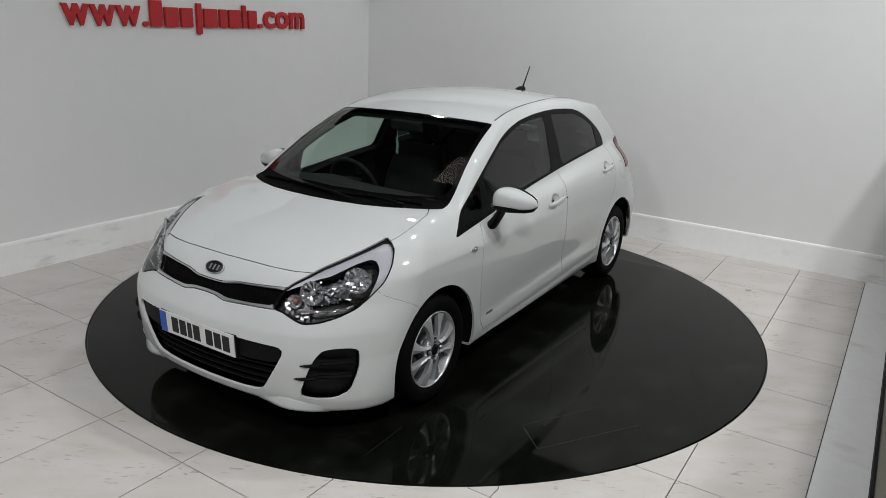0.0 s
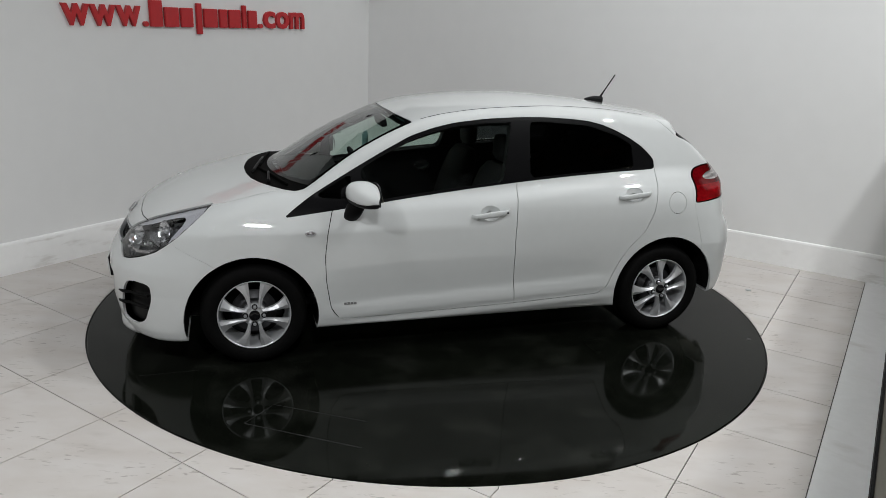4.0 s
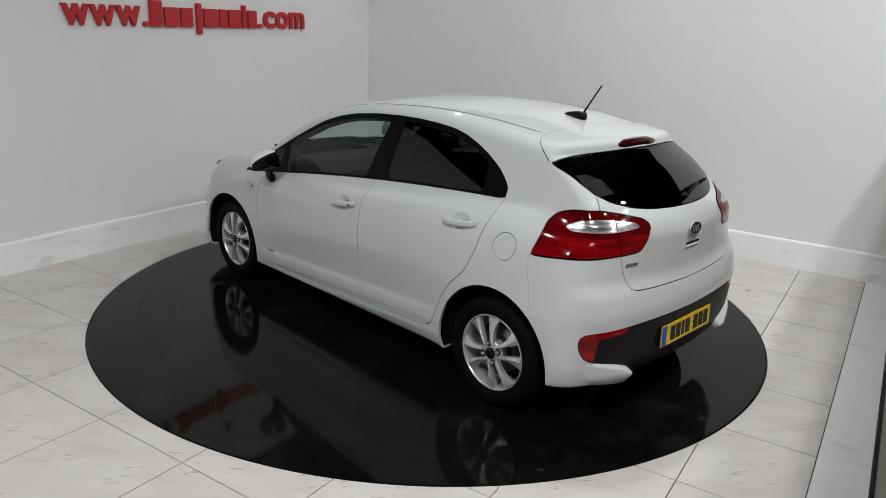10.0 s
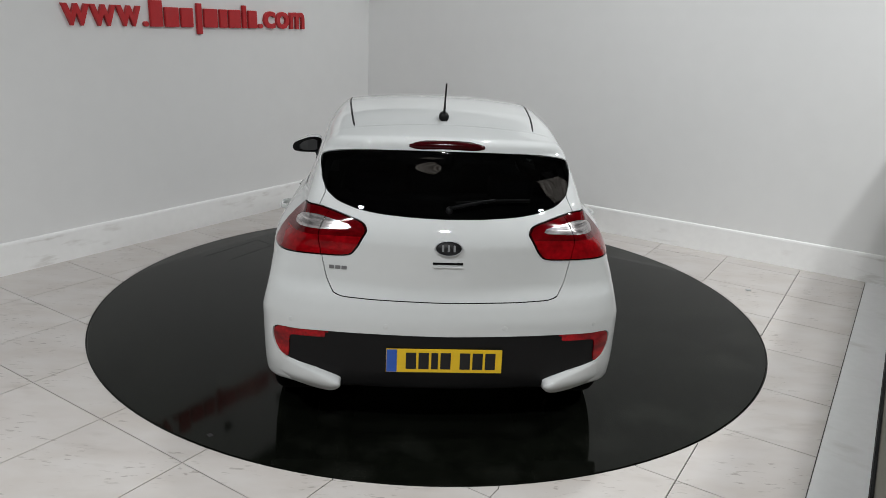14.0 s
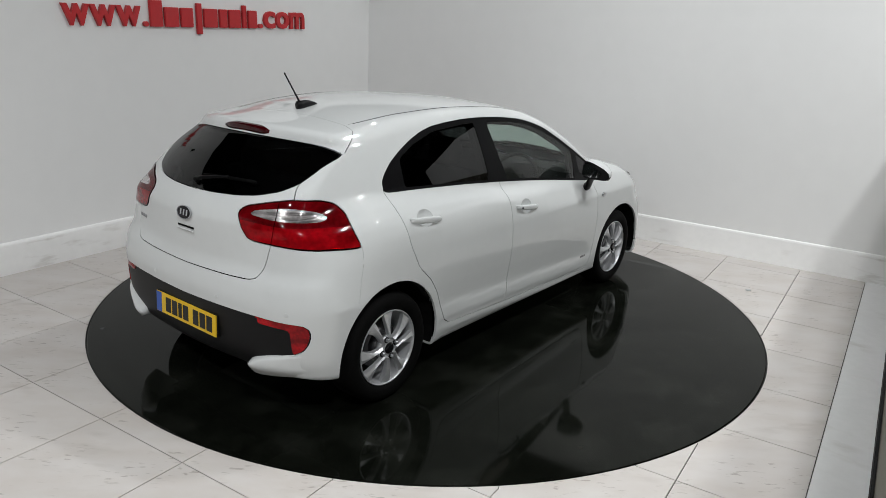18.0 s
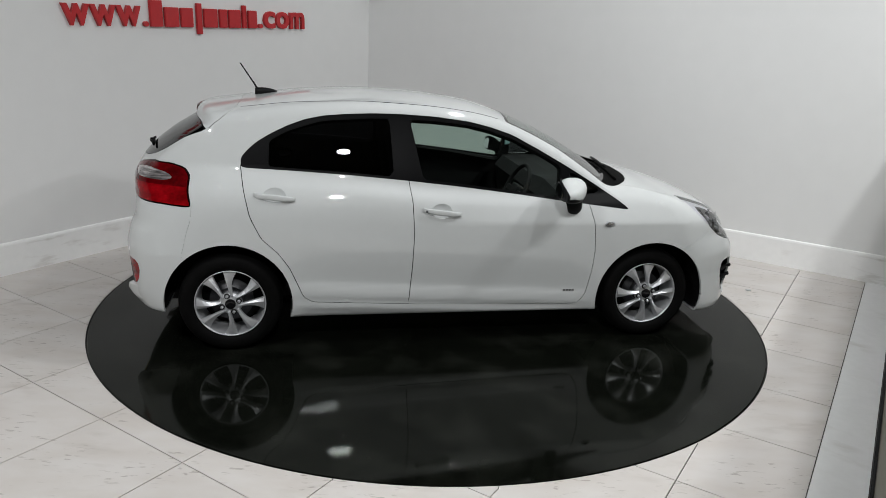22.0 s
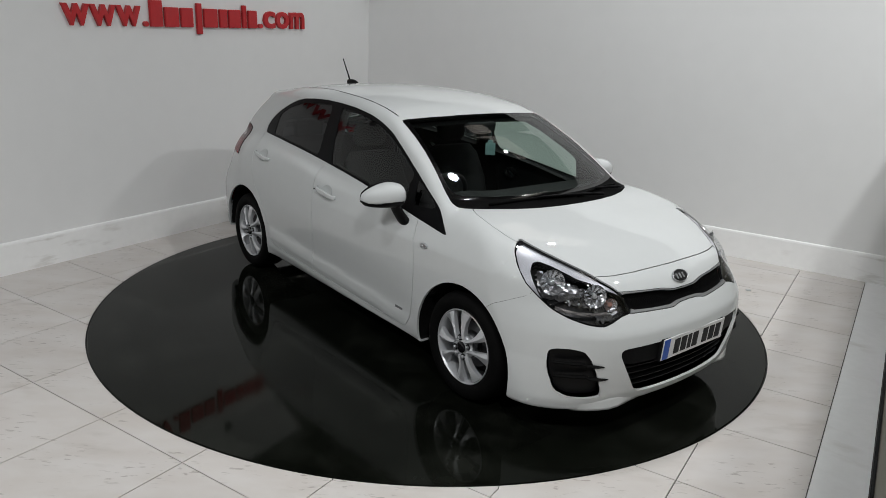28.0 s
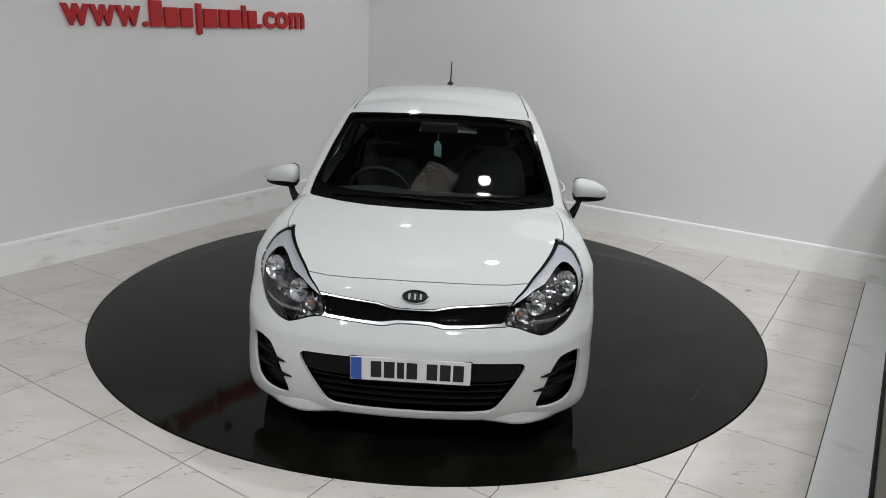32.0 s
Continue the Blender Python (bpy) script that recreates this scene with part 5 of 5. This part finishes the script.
# headlamp insides
rng = random.Random(5)
for side in (1, -1):
    lamp = [o for o in car.children if o.name.startswith("headlamp") and len(o.data.vertices) and o.data.vertices[0].co.y * side > 0][0]
    for (x, y, z), r, deep in (((1.716, 0.682, 0.766), 0.060, 0.034), ((1.864, 0.540, 0.713), 0.055, 0.032), ((1.912, 0.478, 0.672), 0.032, 0.022)):
        p, n = on_hull((x, y * side, z), -0.020)
        m = facing(p, (0.84, 0.48 * side, 0.22))
        # a bowl of small mirror facets
        bm = bmesh.new()
        rings = []
        for k in range(8):
            u = 1 - k / 8.4
            rings.append([(q[0], q[1] + (0.0016 if i % 2 else -0.0016) + rng.uniform(-1, 1) * 0.0010, q[2]) for i, q in enumerate(circle(r * u, deep * (1 - u * u), 24))])
        add_tube(bm, rings, m, closed_ends=False)
        bm.verts.ensure_lookup_table()
        bm.faces.new(bm.verts[-24:])
        bowl = part("reflector_bowl", bm, SILVER, lamp, "faceted chrome reflector bowl", smooth=False)
        bm = bmesh.new()
        if r > 0.04:
            add_tube(bm, [circle(r * 0.22, deep, 16), circle(r * 0.22, 0.010, 16), circle(r * 0.12, 0.004, 16)], m)
            part("bulb", bm, CHROME, bowl, "bulb with a chrome cap")
        else:
            add_tube(bm, [circle(r * 0.40, deep, 16), circle(r * 0.40, 0.008, 16), circle(r * 0.2, 0.002, 16)], m)
            part("indicator", bm, AMBER, bowl, "dull amber indicator bulb")
    # crumpled chrome round the bowls, its shade put into a darker colour
    def round_bowls(c):
        u = (abs(c[1]) - c[0]) * 0.70711
        band = np.interp(u, [-0.95, -0.72], [0.648, 0.680])
        return c[2] < np.interp(u, [-1.07, -0.92, -0.79, -0.66], [0.675, 0.756, 0.794, 0.826]) and u < -0.655 and c[2] > band + 0.012 - (0.04 if u < -0.95 else 0.0)
    shell = panel("reflector_shell", "headlamp_lens", DIM_CHROME, lamp, side, lift=-0.048, rim=0, label="crumpled chrome round the bowls", keep=round_bowls)
    crumple(shell, 0.003)
    # dark edge between the wing and the bowls
    bm = bmesh.new()
    ring = outline(LAMP_INNER, 1, 0.12)
    path = []
    for u, z in ring:
        if z > 0.63 and u > -1.06:
            # the place on the hull that shows at u, z from the front corner
            w = np.linspace(0.9, 2.2, 400)
            k = int(np.argmax(hull((w - u) * 0.70711, (w + u) * 0.70711, np.full(400, z)) > 0))
            path.append(on_hull(((w[k] - u) * 0.70711, (w[k] + u) * 0.70711 * side, z), -0.016))
    rows = [[p + n * 0.003, p + Vector((0, 0, 0.003)), p - n * 0.030, p - Vector((0, 0, 0.003))] for p, n in path]
    add_tube(bm, rows)
    part("bezel_edge", bm, GLOSS, lamp, "black edge of the bezel")
    bm = bmesh.new()
    rows = []
    for u in np.linspace(0, 1, 14):
        a, n = on_hull((1.765 + 0.170 * u, (0.708 - 0.195 * u) * side, 0.657 - 0.022 * math.sin(math.pi * min(1, u * 1.1)) - 0.012 * u), -0.016)
        j1, j2 = rng.uniform(-0.004, 0.004), rng.uniform(-0.004, 0.004)
        rows.append([a + Vector((0, 0, 0.009)) + n * j1, a + n * (0.003 + j2), a + Vector((0, 0, -0.008)), a - n * 0.012])
    add_tube(bm, rows)
    part("light_strip", bm, CLEAR_LENS, lamp, "pale running light strip", smooth=False)
    for x, y, z in ((1.800, 0.655, 0.689), (1.835, 0.618, 0.678)):
        p, n = on_hull((x, y * side, z), -0.030)
        bm = bmesh.new()
        add_tube(bm, [circle(0.006, 0.004, 12), circle(0.006, -0.003, 12), circle(0.003, -0.005, 12)], facing(p, n))
        part("stud", bm, CHROME, lamp)

# ---- cabin ----
cabin = new("cabin")
cabin.parent = car
cabin["label"] = "black cloth seats and dashboard"
bm = bmesh.new()
add_box(bm, -1.5, 1.0, -0.66, 0.66, 0.28, 0.34)
part("cabin_floor", bm, CABIN, cabin, smooth=False)
bm = bmesh.new()
rows = []
for y in np.linspace(-0.68, 0.68, 15):
    hump = 0.025 * math.exp(-((y + 0.36) / 0.17) ** 2)
    rows.append([(1.02, y, 0.60), (1.03, y, 0.925), (0.80, y, 0.935 + hump * 0.6), (0.66, y, 0.925 + hump), (0.60, y, 0.85), (0.64, y, 0.60)])
add_tube(bm, rows)
part("dashboard", bm, CABIN, cabin, smooth=False)
for y in (0.36, -0.36):
    seat = new("front_seat")
    seat.parent = cabin
    bm = bmesh.new()
    ring_body(bm, [(-0.20, y, 0.48, 0.22, 0.09), (-0.1, y, 0.50, 0.25, 0.10), (0.2, y, 0.52, 0.25, 0.10), (0.30, y, 0.52, 0.22, 0.08)], 18, power=4)
    part("seat_cushion", bm, CABIN, seat)
    bm = bmesh.new()
    rows = []
    for z, x, hx, hy in ((0.45, -0.16, 0.07, 0.20), (0.6, -0.19, 0.085, 0.25), (0.8, -0.24, 0.075, 0.25), (0.98, -0.29, 0.06, 0.21), (1.04, -0.31, 0.04, 0.16)):
        rows.append([(x + hx * math.copysign(abs(math.cos(a)) ** 0.5, math.cos(a)), y + hy * math.copysign(abs(math.sin(a)) ** 0.5, math.sin(a)), z) for a in [2 * math.pi * i / 20 for i in range(20)]])
    add_tube(bm, rows)
    part("seat_back", bm, CABIN, seat)
    bm = bmesh.new()
    rows = []
    for z, k in ((1.07, 0.7), (1.10, 1.0), (1.18, 1.0), (1.225, 0.8)):
        rows.append([(-0.33 + 0.045 * k * math.cos(a), y + 0.125 * k * math.copysign(abs(math.sin(a)) ** 0.6, math.sin(a)), z) for a in [2 * math.pi * i / 20 for i in range(20)]])
    add_tube(bm, rows)
    part("headrest", bm, CABIN, seat)
bm = bmesh.new()
rows = []
for z, x, hx in ((0.45, -0.95, 0.10), (0.7, -1.05, 0.08), (1.0, -1.17, 0.06), (1.03, -1.18, 0.04)):
    rows.append([(x - hx, -0.6, z), (x + hx, -0.6, z), (x + hx, 0.6, z), (x - hx, 0.6, z)])
add_tube(bm, rows)
add_box(bm, -1.0, -0.55, -0.6, 0.6, 0.40, 0.56, bevel=0.04)
part("rear_bench", bm, CABIN, cabin, smooth=False)
for y in (0.36, -0.36):
    bm = bmesh.new()
    add_box(bm, -1.24, -1.16, y - 0.12, y + 0.12, 1.02, 1.15, bevel=0.035)
    part("headrest", bm, CABIN, cabin, smooth=False)
bm = bmesh.new()
rings = []
for k in range(33):
    a = 2 * math.pi * k / 32
    c = Vector((0, 0.185 * math.cos(a), 0.185 * math.sin(a)))
    rings.append([c + Vector((0.014 * math.sin(b), 0.014 * math.cos(b) * math.cos(a), 0.014 * math.cos(b) * math.sin(a))) for b in [2 * math.pi * i / 10 for i in range(10)]])
add_tube(bm, rings, pose(0.47, -0.36, 0.86, 0, 24, 0), closed_ends=False)
wheel_rim = part("steering_wheel", bm, CABIN, cabin, "black steering wheel")
bm = bmesh.new()
add_box(bm, -0.015, 0.03, -0.07, 0.07, -0.06, 0.05, pose(0.47, -0.36, 0.86, 0, 24, 0), 0.012)
add_box(bm, -0.008, 0.012, -0.175, 0.175, -0.015, 0.02, pose(0.47, -0.36, 0.86, 0, 24, 0), 0.004)
part("wheel_boss", bm, CABIN, wheel_rim, smooth=False)
bm = bmesh.new()
add_box(bm, -0.02, 0.02, -0.115, 0.115, -0.032, 0.032, pose(0.40, 0, 1.275, 0, 12, 0), 0.012)
part("inner_mirror", bm, CABIN, cabin, smooth=False)
bm = bmesh.new()
add_box(bm, -0.004, 0.004, -0.031, 0.031, -0.042, 0.034, pose(0.50, 0.0, 1.155, 0, 0, -46), 0.003)
add_box(bm, -0.003, 0.003, -0.016, 0.016, 0.030, 0.052, pose(0.50, 0.0, 1.155, 0, 0, -46), 0.002)
add_box(bm, -0.001, 0.001, -0.001, 0.001, 0.048, 0.10, pose(0.50, 0.0, 1.155, 0, 0, -46))
tag_ob = part("hanging_card", bm, TEAL, cabin, "small pale teal card hanging from the mirror", smooth=False)


# flared lower corners of the bumpers
def flare(name, stations, parent, ledge=0.0):
    """stations: y, x to start from, upper z, lip z, lower z, how far the lip stands out."""
    for side in (1, -1):
        bm = bmesh.new()
        rows = []
        for y, x, zt, zl, zb, out in stations:
            a, n = on_hull((x, y * side, zt), -0.006)
            e, n1 = on_hull((x, y * side, zt - ledge), 0.0)
            m, n1 = on_hull((x, y * side, zt - ledge * 1.6), 0.0)
            l, n2 = on_hull((x, y * side, zl), 0.0)
            b, n3 = on_hull((x, y * side, zb + 0.012), -0.004)
            b.z -= 0.6 * out
            d = Vector((n2.x, n2.y, 0)).normalized()
            upper = [e + d * out * 0.72, m + d * out * 0.92] if ledge else [on_hull((x, y * side, (zt + zl) / 2), 0.0)[0] + d * out * 0.28]
            rows.append([a, *upper, l + d * out, l + d * out * 1.02 - Vector((0, 0, min(0.014, (zl - zb) * 0.5))), b + d * out * 0.75, b - d * 0.03, a - d * 0.03])
        add_tube(bm, rows)
        part(name, bm, PAINT, parent)


flare("bumper_flare", [(0.812, -1.70, 0.39, 0.33, 0.266, -0.010), (0.775, -1.78, 0.41, 0.335, 0.262, -0.004), (0.73, -1.82, 0.403, 0.332, 0.258, 0.001), (0.68, -1.85, 0.393, 0.330, 0.257, 0.009), (0.62, -1.87, 0.379, 0.328, 0.257, 0.019),
                       (0.57, -1.885, 0.366, 0.326, 0.257, 0.028), (0.53, -1.89, 0.353, 0.324, 0.262, 0.035), (0.50, -1.89, 0.342, 0.321, 0.272, 0.039), (0.478, -1.89, 0.333, 0.317, 0.280, 0.036), (0.464, -1.89, 0.324, 0.312, 0.288, 0.028)], rear_bumper, 0.011)
flare("bumper_lip", [(0.655, 1.87, 0.226, 0.186, 0.166, -0.006), (0.63, 1.89, 0.229, 0.185, 0.163, 0.000), (0.60, 1.91, 0.230, 0.184, 0.162, 0.007),
                     (0.55, 1.94, 0.240, 0.184, 0.160, 0.014), (0.50, 1.96, 0.255, 0.184, 0.160, 0.017), (0.46, 1.98, 0.250, 0.185, 0.161, 0.015), (0.42, 1.99, 0.235, 0.188, 0.166, 0.008), (0.38, 2.00, 0.220, 0.192, 0.176, 0.001), (0.34, 2.01, 0.210, 0.195, 0.182, -0.002)], front_bumper)


# ---- red letters on the left wall ----
WALL_W = GRID @ pose(-2.63, -1.7, 0, 0, 0, 2.0)     # local y runs along the wall, its face looks to +x
sign = tagged(new("wall_sign"), "raised red letters fixed high on the white wall", "sign")
sign.matrix_world = WALL_W @ pose(0.004, 0, 1.762, 0.75, 0, 0)
X_HIGH, DEEP = 0.158, 0.028


def glyph(text, y0, y1, height):
    """Real letters between y0 and y1 of the wall."""
    cu = bpy.data.curves.new("letter", "FONT")
    cu.body, cu.size, cu.extrude, cu.offset, cu.resolution_u = text, 1.0, 0.05, 0.022, 3
    ob = bpy.data.objects.new("letter", cu)
    scene.collection.objects.link(ob)
    dg = bpy.context.evaluated_depsgraph_get()
    me = bpy.data.meshes.new_from_object(ob.evaluated_get(dg))
    bpy.data.objects.remove(ob)
    co = np.array([v.co for v in me.vertices])
    lo, hi = co.min(0), co.max(0)
    for v in me.vertices:
        x, y, z = v.co
        v.co = (DEEP * (z - lo[2]) / (hi[2] - lo[2]), y0 + (y1 - y0) * (x - lo[0]) / (hi[0] - lo[0]), height * (y - lo[1]) / (hi[1] - lo[1]))
    me.materials.clear()
    me.materials.append(RED)
    got = new("letter", me)
    got.parent = sign
    return got


for k in range(3):
    glyph("w", 0.640 + 0.219 * k, 0.640 + 0.219 * (k + 1) - 0.004, X_HIGH)
glyph(".", 1.313, 1.358, 0.042)
glyph(".", 2.553, 2.604, 0.042)
glyph("c", 2.622, 2.768, X_HIGH)
glyph("o", 2.782, 2.955, X_HIGH)
glyph("m", 2.972, 3.172, X_HIGH)
for y0, y1, z0, z1 in ((1.374, 1.500, 0, 0.208), (1.516, 1.660, 0, X_HIGH), (1.676, 1.806, 0, X_HIGH), (1.838, 1.900, -0.056, 0.2), (1.916, 2.070, 0, X_HIGH),
                       (2.088, 2.180, 0, X_HIGH), (2.194, 2.338, 0, X_HIGH), (2.354, 2.408, 0, 0.2), (2.424, 2.538, 0, X_HIGH)):
    box_part("bar", (0, DEEP, y0 + 0.004, y1 - 0.004, z0, z1), RED, sign, None, 0.006)


# small black fittings on the wall over the letters
def wall_fitting():
    ob = tagged(new("wall_fitting"), "small black metal fitting on the white wall over the red letters", "wall fitting", "fittings over the letters")
    box_part("back_plate", (0.001, 0.012, -0.035, 0.035, 0.0, 0.09), BLACK, ob, None, 0.003)
    box_part("hook", (0.012, 0.070, -0.018, 0.018, 0.006, 0.030), BLACK, ob, None, 0.005)
    return ob


fitting = wall_fitting()
fitting.matrix_basis = WALL_W @ pose(0, 4.18, 2.150)
for k in range(1, 6):
    copy_thing(fitting, WALL_W @ pose(0, 4.18 - 0.74 * k, 2.150))


# ---- floor tiles, each a piece of its own ----
def clip_outside(poly, r):
    """The part of a convex polygon outside the circle r, as a fan of points; None if nothing is left."""
    pts = []
    n = len(poly)
    for i in range(n):
        a, b = Vector(poly[i]), Vector(poly[(i + 1) % n])
        for k in range(24):
            pts.append(a.lerp(b, k / 24))
    if min(p.length for p in pts) > r and not (min(p[0] for p in poly) < 0 < max(p[0] for p in poly) and min(p[1] for p in poly) < 0 < max(p[1] for p in poly)):
        return [Vector(p) for p in poly]
    out = [p for p in pts if p.length > r]
    if len(out) < 3:
        return None
    # close the bite along the circle
    best = max(range(len(out)), key=lambda i: (out[i] - out[i - 1]).length)
    out = out[best:] + out[:best]
    a, b = math.atan2(out[-1].y, out[-1].x), math.atan2(out[0].y, out[0].x)
    d = (b - a + math.pi) % (2 * math.pi) - math.pi
    arc = [Vector((r * math.cos(a + d * i / 14), r * math.sin(a + d * i / 14))) for i in range(15)]
    return out + arc


def tile_mesh(poly):
    bm = bmesh.new()
    top = [bm.verts.new((p[0], p[1], 0.0)) for p in poly]
    low = [bm.verts.new((p[0], p[1], -0.011)) for p in poly]
    n = len(poly)
    f = bm.faces.new(top)
    f.normal_update()
    if f.normal.z < 0:
        f.normal_flip()
    for i in range(n):
        bm.faces.new((top[i], low[i], low[(i + 1) % n], top[(i + 1) % n]))
    bmesh.ops.triangulate(bm, faces=[f])
    me = bpy.data.meshes.new("tile")
    bm.to_mesh(me)
    bm.free()
    me.materials.append(TILE)
    return me


G = 0.0027
whole = []
for i in range(-5, 6):
    for j in range(-7, 10):
        x0, x1 = X0 + i * PITCH_X + G, X0 + (i + 1) * PITCH_X - G
        y0, y1 = Y0 + j * PITCH_Y + G, Y0 + (j + 1) * PITCH_Y - G
        x0, x1, y1 = max(x0, WEST - 0.09), min(x1, X_END), min(y1, NORTH + 0.06)
        if x1 - x0 < 0.03 or y1 - y0 < 0.03:
            continue
        quad = [(x0, y0), (x1, y0), (x1, y1), (x0, y1)]
        poly = clip_outside(quad, R_DISC + 0.0085)
        if not poly:
            continue
        if len(poly) == 4 and abs(x1 - x0 - PITCH_X + 2 * G) < 1e-6 and abs(y1 - y0 - PITCH_Y + 2 * G) < 1e-6:
            if not whole:
                whole.append(tile_mesh([(p[0] - x0, p[1] - y0) for p in poly]))
            ob = new("tile", whole[0])
            ob.location = (x0, y0, 0)
        else:
            ob = new("tile", tile_mesh(poly))
        ob.parent = floor

# a small clear stud on a tile
bm = bmesh.new()
add_tube(bm, [[(r * math.cos(a), r * math.sin(a), z) for a in [2 * math.pi * i / 24 for i in range(24)]] for r, z in ((0.020, 0.0), (0.020, 0.004), (0.016, 0.007))])
stud = tagged(part("floor_stud", bm, CHROME, None), "small shiny round stud on a pale tile", "stud")
stud.matrix_world = GRID @ pose(1.808, 1.764, 0)


# Heading of the turntable, in degrees, every four seconds.
HEADINGS = [237.06, 195.97, 155.18, 113.79, 72.20, 30.65, -10.28, -51.45, -92.95]
CAR_Y = 0.031


def heading(t):
    i = min(int(t // 4), 7)
    return HEADINGS[i] + (HEADINGS[i + 1] - HEADINGS[i]) * (t - 4 * i) / 4


def motions():
    rows = [2.0 * i for i in range(17)]
    walk(turntable, [(t, pose(0, 0, 0, 0, 0, heading(t))) for t in rows])
    walk(car, [(t, pose(0, 0, 0, 0, 0, heading(t)) @ pose(0, CAR_Y, 0)) for t in rows])


motions()
